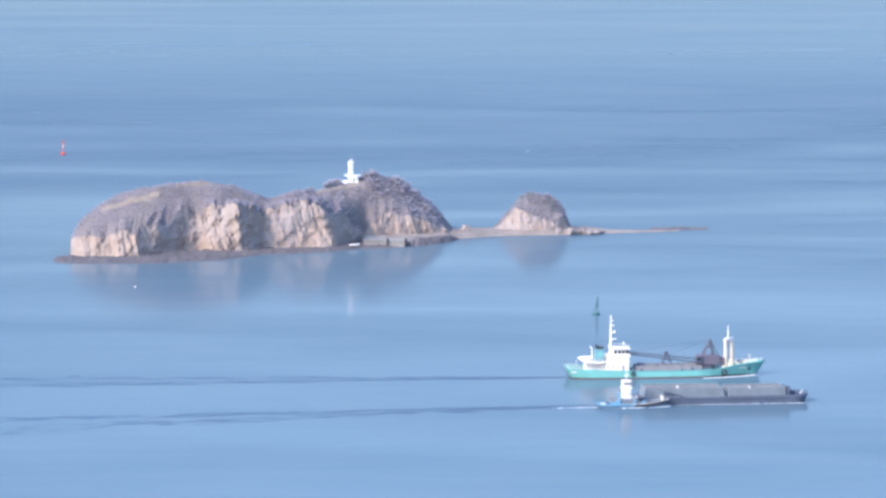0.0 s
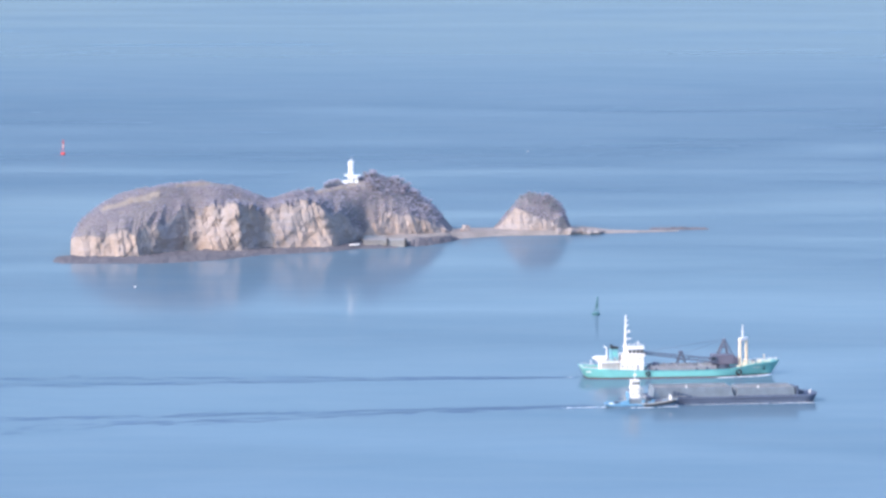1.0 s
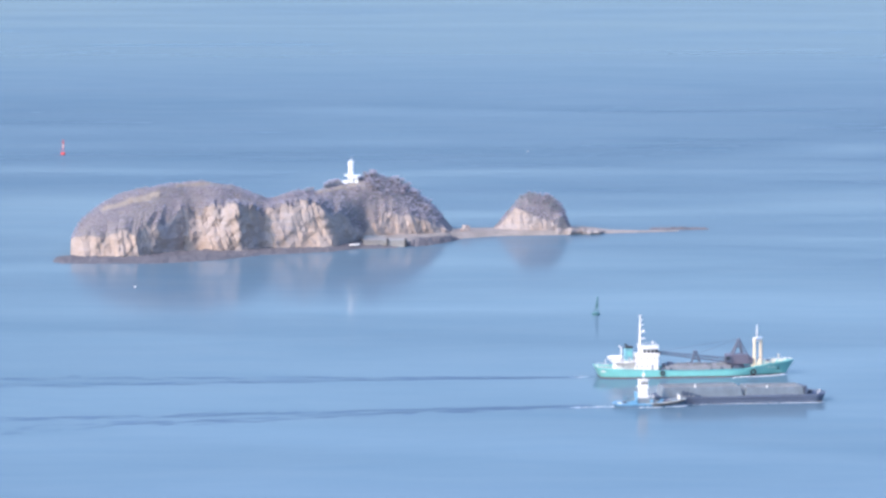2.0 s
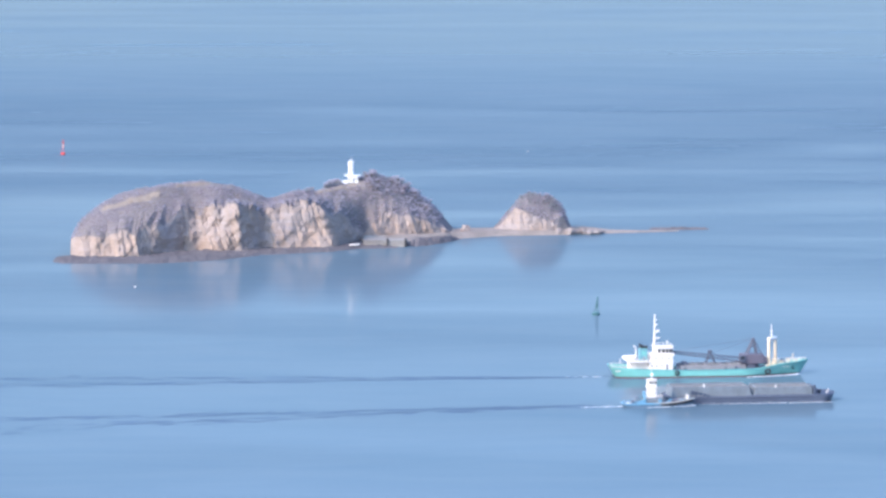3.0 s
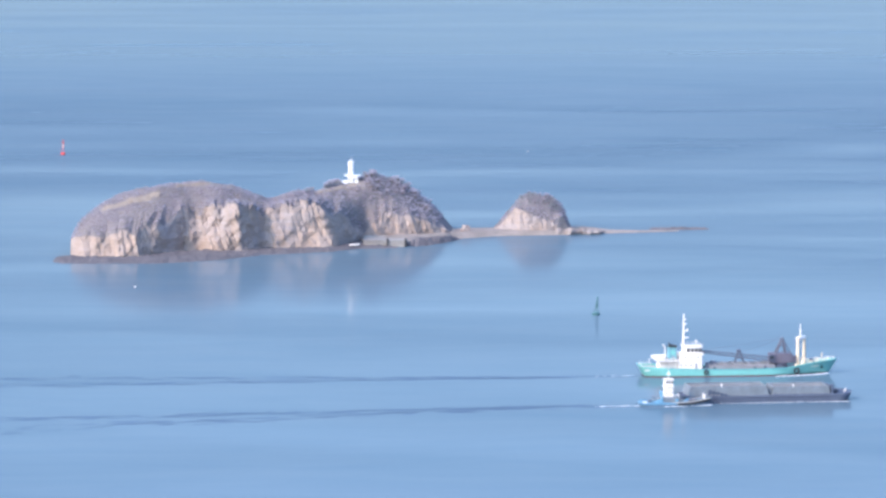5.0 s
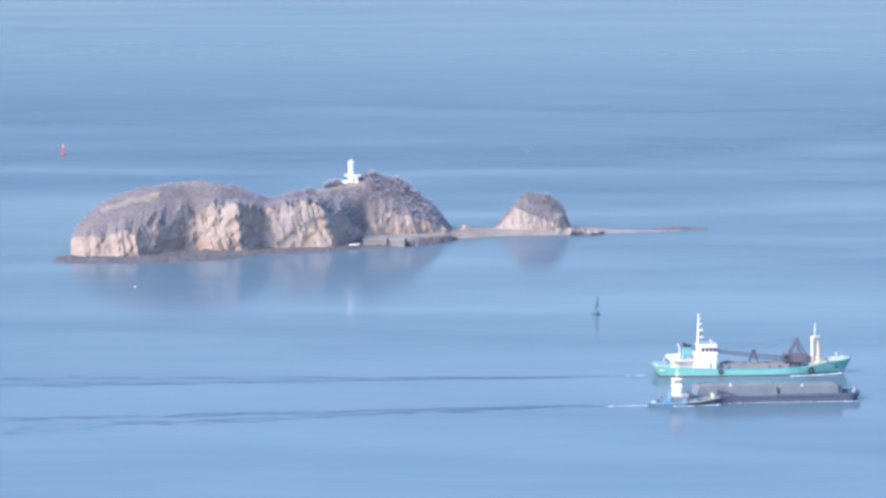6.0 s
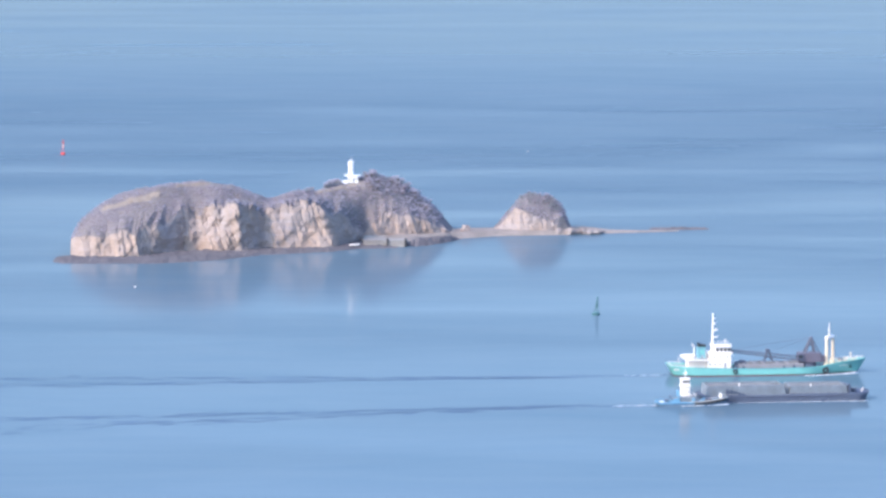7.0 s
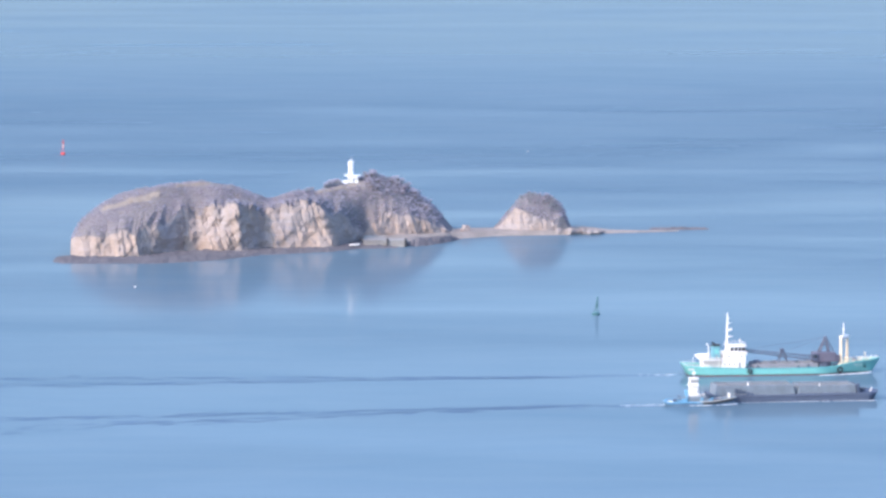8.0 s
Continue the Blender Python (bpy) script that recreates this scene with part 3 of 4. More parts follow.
def make_bare_tree(seed):
    """A leafless round-headed tree about 4 m high: short trunk, spreading limbs, a soft haze of twigs."""
    r = random.Random(seed)
    root = thing("bare_tree", pose(0, 0, 0), "leafless grey-brown round-headed tree on the hillside", "tree", "bare trees on the hillside")
    bm = bmesh.new()
    rod(bm, (0, 0, -0.5), (0.1, 0, 1.3), 0.16, 0.12, 7)
    twigs = []
    for i in range(9):
        a, lift = i * 2.4 + r.uniform(-0.3, 0.3), r.uniform(0.25, 1.3)
        tip = Vector((1.25 * math.cos(a) * math.cos(lift), 1.25 * math.sin(a) * math.cos(lift), 1.5 + 1.5 * math.sin(lift)))
        rod(bm, (0.1, 0, 1.1), tip, 0.08, 0.025, 5)
        k = tuft(r, 130, 0.85, 0.6).reshape(-1, 3) * r.uniform(0.75, 1.0) + np.array(tip) - np.array((0, 0, 0.25))
        twigs.extend(k.tolist())
    part("trunk", bm, M_BARK, root)
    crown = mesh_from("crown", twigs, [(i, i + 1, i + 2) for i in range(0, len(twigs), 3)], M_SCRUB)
    crown.parent = root
    return root


bare = [make_bare_tree(s) for s in (31, 32, 33, 34)]
groves = choose(high_ground, 38, lambda p, t: p.x > -34 and p.x < -5 and 0.60 < t < 0.79)
groves += choose(high_ground, 12, lambda p, t: -52 < p.x < -43 and 0.76 < t < 0.83)
groves += choose(high_ground, 5, lambda p, t: -62 < p.x < -55 and 0.755 < t < 0.80)
groves += choose([q for q in islet_tops if q[0].z > 9], 14, lambda p, t: 0.6 < t < 0.82 and p.x > 36)
for i, (x, y, z) in enumerate(groves):
    m = pose(x, y, z, 0, 0, rng.uniform(0, 360))
    size = rng.uniform(0.55, 1.05) * (1.0 if i < 50 else 0.7)
    if i < 4:
        bare[i].matrix_basis = m @ Matrix.Scale(0.9, 4)
    else:
        copy_thing(bare[i % 4], m).scale = (size, size, size * rng.uniform(0.75, 1.0))


trees = [make_tree(s) for s in (11, 12, 13)]
spots = choose(high_ground, 26, lambda p, t: 0.70 < t < 0.80 and (p.x > -48 or -60 < p.x < -55) and p.x < -12)
spots += choose([q for q in islet_tops if q[0].z > 12], 5, lambda p, t: 0.6 < t < 0.82)
for i, (x, y, z) in enumerate(spots):
    m = pose(x, y, z, 0, 0, rng.uniform(0, 360))
    if i < 3:
        trees[i].matrix_basis = m @ Matrix.Scale(0.6, 4)
    else:
        s = rng.uniform(0.4, 0.62)
        copy_thing(trees[i % 3], m).scale = (s, s, s * rng.uniform(0.8, 1.0))


# ---- boulders ----
def make_boulder(seed, material=M_BOULDER):
    bm = bmesh.new()
    bmesh.ops.create_icosphere(bm, subdivisions=3, radius=1.0)
    for v in bm.verts:
        n = noise.cell(v.co * 1.4 + Vector((seed * 3.7, 0, 0))) * 0.25 + noise.fractal(v.co * 1.3 + Vector((seed * 5.1, 0, 0)), 0.8, 2.1, 3) * 0.35
        v.co *= 1 + n
        v.co.z *= 0.75
    return tagged(part("boulder", bm, material), "weathered brown boulder at the foot of the islet", "boulder", "boulders by the islet")


boulders = [make_boulder(s) for s in range(4)]
for i in range(46):
    u = 50 + 19 * rng.random() ** 0.8
    fall = (u - 50) / 19
    m = pose(u, 2321 + 3 * fall + rng.uniform(-2.5, 6), rng.uniform(0.6, 1.5) * (1.2 - 0.7 * fall), rng.uniform(0, 40), rng.uniform(0, 40), rng.uniform(0, 360))
    ob = boulders[i] if i < 4 else boulders[i % 4].copy()
    if i >= 4:
        scene.collection.objects.link(ob)
    s = rng.uniform(0.6, 2.1) * (1.2 - 0.55 * fall)
    ob.matrix_basis = m @ Matrix.Diagonal((s, s, s, 1))
stack = make_boulder(9, M_ROCK)
stack.name = "rock_stack"
tagged(stack, "pale pointed rock standing on the sand bar", "rock", "rocks on the sand bar")
stack.matrix_basis = pose(9.9, 2316, 2.2, 0, 0, 30) @ Matrix.Diagonal((2.3, 2.0, 3.6, 1))


def make_skiff():
    root = thing("skiff", pose(-37.4, 2258.5, 1.0, 0, 0, 12), "small white skiff drawn up on the rocks", "boat")
    bm = bmesh.new()
    rows = []
    for i in range(13):
        t = i / 12
        w = 0.75 * (1 - max(0.0, (t - 0.45) / 0.55) ** 2) ** 0.7 * (0.85 + 0.15 * min(1, t * 4))
        rows.append([bm.verts.new((-2.2 + 4.4 * t, y * max(0.02, w), z + 0.25 * t * t)) for y, z in ((-1, 0.75), (-0.8, 0.25), (-0.3, 0.0), (0.3, 0.0), (0.8, 0.25), (1, 0.75))])
    for a, b in zip(rows, rows[1:]):
        for j in range(5):
            bm.faces.new((a[j], b[j], b[j + 1], a[j + 1]))
    bm.faces.new(rows[0])
    shell = part("hull", bm, M_WHITE, root, "", True)
    shell.modifiers.new("plank", "SOLIDIFY").thickness = 0.06
    for x in (-1.1, 0.4):
        part("thwart", box(bmesh.new(), x, x + 0.3, -0.68, 0.68, 0.5, 0.56, 0.01), M_DECK, root)


make_skiff()


# ---- vessels ----
def hull(bm, length, beam, sheer, depth, rake, stern, entry, levels=8, stations=44, low=None, high=None, flare=0.45, fine=(1.6, 1.2)):
    """Shell plating between two heights, by default from the bottom to the sheer, open at the top."""
    def half(s, f):
        b = 1.0
        if s > entry:
            k = (s - entry) / (1 - entry)
            b *= max(0.0, 1 - k ** (fine[0] + fine[1] * f)) ** (0.9 - 0.3 * f)
            b *= 1 - flare * (1 - f) * k
        if s < stern:
            k = 1 - s / stern
            b *= 1 - (0.12 + 0.35 * (1 - f)) * k * k
        return beam / 2 * b
    grid = {}
    for i in range(stations + 1):
        s = i / stations
        x0 = -length / 2 + length * s
        top = sheer(x0)
        for j in range(levels + 1):
            z0, z1 = -depth if low is None else low, top if high is None else high
            z = z0 + (z1 - z0) * j / levels
            f = (z + depth) / (top + depth)
            x = x0 - rake * (1 - f) * max(0.0, (s - 0.6) / 0.4) ** 2 + rake * 0.6 * (1 - f) * max(0.0, (0.25 - s) / 0.25) ** 2
            for side in (-1, 1):
                grid[i, j, side] = bm.verts.new((x, side * max(0.03, half(s, f)), z))
    for i in range(stations):
        for j in range(levels):
            for side in (-1, 1):
                q = [grid[i, j, side], grid[i + 1, j, side], grid[i + 1, j + 1, side], grid[i, j + 1, side]]
                bm.faces.new(q if side < 0 else q[::-1])
    for i in (0, stations):
        for j in range(levels):
            q = [grid[i, j, -1], grid[i, j + 1, -1], grid[i, j + 1, 1], grid[i, j, 1]]
            bm.faces.new(q if i == 0 else q[::-1])
    return grid


def deck_plate(bm, length, beam, sheer, drop, stern, entry, stations=44, fine=2.7):
    rows = []
    for i in range(stations + 1):
        s = i / stations
        x = -length / 2 + length * s * 0.992 + 0.2
        k = max(0.0, (s - entry) / (1 - entry))
        b = beam / 2 * max(0.0, 1 - k ** fine) ** 0.62 - 0.12
        if s < stern:
            b *= 1 - 0.12 * (1 - s / stern) ** 2
        b = max(0.02, b)
        z = sheer(x) - drop
        rows.append((bm.verts.new((x, -b, z)), bm.verts.new((x, b, z))))
    for a, b in zip(rows, rows[1:]):
        bm.faces.new((a[0], b[0], b[1], a[1]))
    return bm


def carrier_sheer(x):
    return float(np.interp(x, [-34, -29, -26, -12, 0, 16, 20, 24, 29, 34], [4.1, 3.8, 3.6, 3.05, 2.95, 3.15, 3.9, 4.6, 5.0, 5.4]))


def make_carrier():
    root = thing("gravel_carrier", pose(0, 0, 0), "teal coastal gravel carrier with white deckhouse and dark deck crane", "cargo ship")
    L, B = 68.3, 12.6

    def breadth(x, z):
        """Half breadth of the shell forward of midships."""
        f = (z + 1.2) / (carrier_sheer(x) + 1.2)
        k = max(0.0, ((x + L / 2) / L - 0.64) / 0.36)
        return B / 2 * max(0.0, 1 - k ** (1.25 + 0.5 * f)) ** (0.9 - 0.3 * f) * (1 - 0.45 * (1 - f) * k)
    bm = bmesh.new()
    hull(bm, L, B, carrier_sheer, 1.2, 4.2, 0.16, 0.64, low=0.74, fine=(1.25, 0.5))
    body = part("hull", bm, M_TEAL, root, "faded teal steel hull", True)
    body.modifiers.new("plate", "SOLIDIFY").thickness = 0.12
    bm = bmesh.new()
    hull(bm, L, B, carrier_sheer, 1.2, 4.2, 0.16, 0.64, levels=3, high=0.74, fine=(1.25, 0.5))
    part("boot_topping", bm, M_RED, root, "dull red paint at the waterline", True)
    bm = bmesh.new()
    deck_plate(bm, L, B, carrier_sheer, 0.8, 0.16, 0.64, fine=1.7)
    part("deck", bm, M_DECK, root)
    bm = bmesh.new()
    for i in range(43):
        xa, xb = -L / 2 + 1 + i * 1.2, -L / 2 + 2.2 + i * 1.2
        if xb < 17:
            rod(bm, (xa, -B / 2 - 0.06, carrier_sheer(xa) - 0.15), (xb, -B / 2 - 0.06, carrier_sheer(xb) - 0.15), 0.10, None, 6) if xa > -26 else None
    part("rubbing_strake", bm, M_TEALTRIM, body)
    # hold
    bm = bmesh.new()
    box(bm, -10.2, 11.5, -4.6, -4.3, 2.2, 4.2, 0.04)
    box(bm, -10.2, 11.5, 4.3, 4.6, 2.2, 4.2, 0.04)
    box(bm, -10.5, -10.2, -4.6, 4.6, 2.2, 4.2, 0.04)
    box(bm, 11.5, 11.8, -4.6, 4.6, 2.2, 4.2, 0.04)
    for i in range(15):
        x = -9.6 + i * 1.45
        box(bm, x - 0.05, x + 0.05, -4.72, -4.6, 2.2, 4.1, 0)
    part("hatch_coaming", bm, M_DECK, root, "rusty brown hold coaming")
    bm = bmesh.new()
    rows = []
    for i in range(45):
        x = -10.1 + i * 21.5 / 44
        rows.append([bm.verts.new((x, -4.25 + j * 8.5 / 18, 3.7 + 0.9 * max(0, 1 - (abs(-4.25 + j * 8.5 / 18) / 4.6) ** 2) * (0.7 + 0.3 * math.sin(x * 0.9)) + 0.2 * noise.noise((x, j * 0.5, 0)))) for j in range(19)])
    for a, b in zip(rows, rows[1:]):
        for j in range(18):
            bm.faces.new((a[j], b[j], b[j + 1], a[j + 1]))
    part("gravel_load", bm, M_GRAVEL, root, "heaped grey gravel in the hold", True)
    # deckhouse
    bm = bmesh.new()
    box(bm, -21.5, -13.2, -5.0, 5.0, 2.2, 5.6, 0.08)
    box(bm, -27.5, -21.5, -3.4, 3.4, 2.2, 5.6, 0.08)
    lower = part("deckhouse", bm, M_WHITE, root)
    bm = bmesh.new()
    box(bm, -28.6, -21.5, -5.7, 5.7, 5.6, 5.85, 0.04)
    box(bm, -21.5, -13.1, -5.08, 5.08, 5.6, 5.85, 0.04)
    part("boat_deck", bm, M_WHITE, root)
    bm = bmesh.new()
    box(bm, -20.2, -13.2, -4.95, 4.95, 5.85, 7.7, 0.08)
    upper = part("accommodation", bm, M_WHITE, root)
    bm = bmesh.new()
    box(bm, -20.6, -12.7, -5.1, 5.1, 7.7, 7.92, 0.04)
    box(bm, -16.4, -12.8, -5.1, -4.95, 7.9, 8.7, 0.03)
    box(bm, -16.4, -12.8, 4.95, 5.1, 7.9, 8.7, 0.03)
    part("bridge_deck", bm, M_WHITE, root)
    bm = bmesh.new()
    box(bm, -18.8, -13.2, -4.0, 4.0, 7.92, 10.1, 0.08, 0.97)
    wheel = part("wheelhouse", bm, M_WHITE, root)
    bm = bmesh.new()
    box(bm, -19.1, -12.8, -4.4, 4.4, 10.1, 10.3, 0.04)
    part("monkey_island", bm, M_WHITE, wheel)
    bm = bmesh.new()
    rail(bm, [(-18.9, -4.2, 10.3), (-13.0, -4.2, 10.3), (-13.0, 4.2, 10.3), (-18.9, 4.2, 10.3)], 0.9)
    part("top_rail", bm, M_WHITE, wheel)
    for x in (-18.2, -16.8, -15.5, -14.3):
        bm = bmesh.new()
        box(bm, x, x + 0.85, -4.10, -3.90, 8.7, 9.75, 0)
        part("window", bm, M_GLASS, wheel)
    for y in (-3.4, -1.9, -0.4, 1.1, 2.6):
        bm = bmesh.new()
        box(bm, -13.34, -13.16, y - 0.5, y + 0.5, 8.7, 9.75, 0)
        part("window", bm, M_GLASS, wheel)
    for x in (-19.0, -17.0, -14.6):
        bm = bmesh.new()
        rod(bm, (x, -5.03, 6.9), (x, -4.90, 6.9), 0.22, None, 12)
        part("porthole", bm, M_GLASS, upper)
    for x in (-28.0, -26.2, -24.4, -22.6):
        part("pillar", rod(bmesh.new(), (x, -5.4, 2.6), (x, -5.4, 5.6), 0.14, None, 6), M_WHITE, lower)
    for x in (-20.4, -18.8, -17.0):
        bm = bmesh.new()
        rod(bm, (x, -5.08, 4.3), (x, -4.95, 4.3), 0.25, None, 12)
        part("porthole", bm, M_GLASS, lower)
    for x, z in ((-15.6, 3.1),):
        bm = bmesh.new()
        box(bm, x, x + 0.75, -5.06, -4.96, z, z + 1.8, 0)
        part("door", bm, M_DECK, lower, "brown weather door")
    bm = bmesh.new()
    rail(bm, [(-20.6, -5.6, 5.85), (-28.5, -5.6, 5.85), (-28.5, 5.6, 5.85), (-20.6, 5.6, 5.85)], 0.95)
    part("boat_deck_rail", bm, M_WHITE, root)
    bm = bmesh.new()
    rail(bm, [(-33.4, -4.4, 3.4), (-33.4, 4.4, 3.4)], 1.0)
    for y in (-4.8, 4.8):
        rail(bm, [(-33.2, y, 3.5), (-28.8, y * 1.1, 3.3)], 1.0)
    part("stern_rail", bm, M_WHITE, root)
    bm = bmesh.new()
    rod(bm, (-33.6, 0, 3.6), (-34.6, 0, 5.0), 0.06, None, 6)
    part("ensign_staff", bm, M_STEEL, root)
    # main mast
    bm = bmesh.new()
    rod(bm, (-18.9, 0, 7.9), (-18.7, 0, 20.6), 0.42, 0.2, 10)
    mast = part("main_mast", bm, M_WHITE, root)
    for z, w, l in ((13.2, 1.2, 1.7), (15.4, 1.0, 1.4), (17.8, 0.8, 1.0), (19.4, 0.5, 0.8)):
        bm = bmesh.new()
        box(bm, -18.7, -18.7 + l, -w, w, z, z + 0.16, 0.02)
        rod(bm, (-18.7, 0, z - 0.8), (-18.7 + l * 0.8, 0, z), 0.06, None, 5)
        part("mast_platform", bm, M_WHITE, mast)
    bm = bmesh.new()
    box(bm, -17.7, -17.4, -1.5, 1.5, 15.8, 16.1, 0.03)
    rod(bm, (-17.55, 0, 15.5), (-17.55, 0, 15.9), 0.2, None, 8)
    part("radar_scanner", bm, M_WHITE, mast)
    bm = bmesh.new()
    rod(bm, (-18.7, 0, 20.6), (-18.7, 0, 21.2), 0.28, 0.22, 8)
    part("masthead_light", bm, M_WHITE, mast)
    bm = bmesh.new()
    rod(bm, (-14.6, -1.0, 10.3), (-14.6, -1.0, 12.6), 0.14, 0.1, 6)
    rod(bm, (-14.6, -1.0, 11.7), (-14.6, -1.0, 12.1), 0.35, 0.35, 10)
    part("searchlight_post", bm, M_WHITE, wheel)
    # funnel
    bm = bmesh.new()
    box(bm, -24.2, -21.2, -1.5, 1.5, 5.85, 10.0, 0.3, 0.92)
    funnel = part("funnel", bm, M_FUNNEL, root, "teal funnel with a pale patch")
    bm = bmesh.new()
    box(bm, -24.15, -21.25, -1.45, 1.45, 10.0, 10.75, 0.25, 0.97)
    for y in (-0.6, 0.5):
        rod(bm, (-22.9, y, 10.6), (-24.0, y, 11.4), 0.25, 0.22, 8)
    part("funnel_cap", bm, M_BLACK, funnel, "black funnel top")
    bm = bmesh.new()
    box(bm, -23.4, -22.0, -1.5, -1.40, 7.6, 9.0, 0)
    part("funnel_mark", bm, M_TEAL, funnel, "plain pale square")
    bm = bmesh.new()
    rod(bm, (-25.7, -3.4, 5.85), (-25.7, -3.4, 10.6), 0.22, 0.18, 8)
    rod(bm, (-25.7, -3.4, 10.6), (-26.5, -3.4, 11.2), 0.18, 0.3, 8)
    part("davit", bm, M_WHITE, root)
    bm = bmesh.new()
    rod(bm, (-30.0, -4.2, 7.3), (-26.0, -4.2, 7.3), 0.55, 0.75, 10)
    rod(bm, (-30.7, -4.2, 7.5), (-30.0, -4.2, 7.3), 0.15, 0.55, 10)
    part("lifeboat", bm, M_WHITE, root)
    for x in (-31.2, -26.6):
        part("boat_cradle", rod(bmesh.new(), (x, -4.2, 5.0), (x, -4.2, 6.8), 0.12, None, 6), M_WHITE, root)
    for x, y in ((-21.5, -4.0), (-23.0, -4.4), (-25.0, -2.0), (-20.8, 3.5)):
        bm = bmesh.new()
        rod(bm, (x, y, 5.85), (x, y, 7.0), 0.22, None, 8)
        rod(bm, (x, y, 7.0), (x, y, 7.4), 0.42, 0.32, 8)
        part("ventilator", bm, M_DECK, root)
    # crane
    bm = bmesh.new()
    rod(bm, (14.5, 0, 2.2), (14.5, 0, 4.3), 2.6, 2.4, 20)
    part("crane_pedestal", bm, M_STEEL, root)
    bm = bmesh.new()
    box(bm, 10.6, 18.4, -2.9, 2.9, 4.3, 7.5, 0.15, 0.96)
    box(bm, 18.4, 19.6, -2.5, 2.5, 4.3, 6.6, 0.12)
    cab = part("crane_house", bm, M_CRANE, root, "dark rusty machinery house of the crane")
    bm = bmesh.new()
    box(bm, 10.0, 11.9, -3.4, -2.4, 5.0, 7.2, 0.06)
    part("operator_cabin", bm, M_STEEL, cab)
    bm = bmesh.new()
    box(bm, 10.3, 11.6, -3.44, -3.36, 5.9, 6.9, 0)
    part("cabin_window", bm, M_GLASS, cab)
    bm = bmesh.new()
    for y in (-1.7, 1.7):
        rod(bm, (12.9, y, 7.4), (15.1, y * 0.35, 12.6), 0.38, 0.28, 6)
        rod(bm, (16.3, y, 7.4), (15.3, y * 0.35, 12.6), 0.34, 0.26, 6)
        rod(bm, (18.2, y, 7.2), (15.4, y * 0.35, 12.4), 0.10, 0.08, 5)
        rod(bm, (14.0, y * 0.7, 10.0), (15.9, y * 0.7, 10.0), 0.16, None, 5)
    rod(bm, (15.2, -0.9, 12.6), (15.2, 0.9, 12.6), 0.35, None, 8)
    part("a_frame", bm, M_STEEL, root, "dark steel A-frame of the crane")
    bm = bmesh.new()
    lattice(bm, (10.4, 0, 5.6), (-12.2, 0, 8.3), 1.7, 1.3, 0.12, 14, 0.6)
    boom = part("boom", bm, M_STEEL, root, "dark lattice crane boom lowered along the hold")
    bm = bmesh.new()
    rod(bm, (-12.2, -0.6, 8.3), (-12.2, 0.6, 8.3), 0.5, None, 10)
    part("boom_sheave", bm, M_STEEL, boom)
    bm = bmesh.new()
    for y in (-0.5, 0.5):
        rod(bm, (15.2, y, 12.6), (-11.5, y, 8.8), 0.022, None, 4)
        rod(bm, (15.2, y, 12.6), (0.0, y, 7.4), 0.022, None, 4)
    part("boom_stays", bm, M_STEEL, boom)
    bm = bmesh.new()
    for y in (-1.5, 1.5):
        rod(bm, (-1.4, y, 3.6), (0.0, y * 0.5, 8.2), 0.2, 0.16, 6)
        rod(bm, (2.2, y, 3.6), (0.6, y * 0.5, 8.2), 0.2, 0.16, 6)
        rod(bm, (-0.7, y * 0.75, 6.0), (1.4, y * 0.75, 6.0), 0.12, None, 5)
    box(bm, -0.5, 0.9, -0.7, 0.7, 7.9, 8.9, 0.1)
    part("boom_rest", bm, M_STEEL, root)
    bm = bmesh.new()
    box(bm, -9.8, -7.4, -1.6, 1.6, 3.9, 5.2, 0.2, 0.7)
    part("grab_bucket", bm, M_STEEL, root)
    # foremast
    fore = part("fore_post", rod(bmesh.new(), (20.3, -1.5, 3.0), (20.3, -1.5, 12.9), 0.58, 0.50, 12), M_CREAM, root, "cream painted post")
    part("fore_post", rod(bmesh.new(), (23.0, 1.5, 3.0), (23.0, 1.5, 12.9), 0.60, 0.52, 12), M_CREAM, root, "cream painted post")
    bm = bmesh.new()
    rod(bm, (20.2, -1.6, 12.5), (23.1, 1.6, 12.5), 0.7, None, 8)
    part("cross_beam", bm, M_WHITE, root)
    bm = bmesh.new()
    rod(bm, (21.4, 0, 13.0), (21.4, 0, 17.4), 0.24, 0.12, 8)
    box(bm, 21.1, 21.7, -0.5, 0.5, 15.0, 15.2, 0.02)
    part("fore_topmast", bm, M_WHITE, root)
    bm = bmesh.new()
    box(bm, 21.7, 23.0, -1.8, 1.0, 3.2, 5.8, 0.15, 0.9)
    part("winch_house", bm, M_CREAM, root, "cream winch housing")
    for x, y in ((25.4, -1.6), (25.4, 1.6)):
        bm = bmesh.new()
        rod(bm, (x, y - 0.8, 4.9), (x, y + 0.8, 4.9), 0.5, None, 10)
        box(bm, x - 0.7, x + 0.7, y - 0.9, y + 0.9, 3.9, 4.5, 0.06)
        part("windlass", bm, M_STEEL, root)
    for x, y, h in ((24.2, -3.4, 0.9), (26.9, -2.7, 0.8), (29.6, -1.6, 0.8), (27.4, 2.4, 0.8)):
        bm = bmesh.new()
        for dx in (-0.35, 0.35):
            rod(bm, (x + dx, y, carrier_sheer(x) - 0.85), (x + dx, y, carrier_sheer(x) + h - 0.4), 0.2, None, 8)
            rod(bm, (x + dx, y, carrier_sheer(x) + h - 0.4), (x + dx, y, carrier_sheer(x) + h - 0.25), 0.28, None, 8)
        part("mooring_bollard", bm, M_CREAM, root, "cream twin bollard")
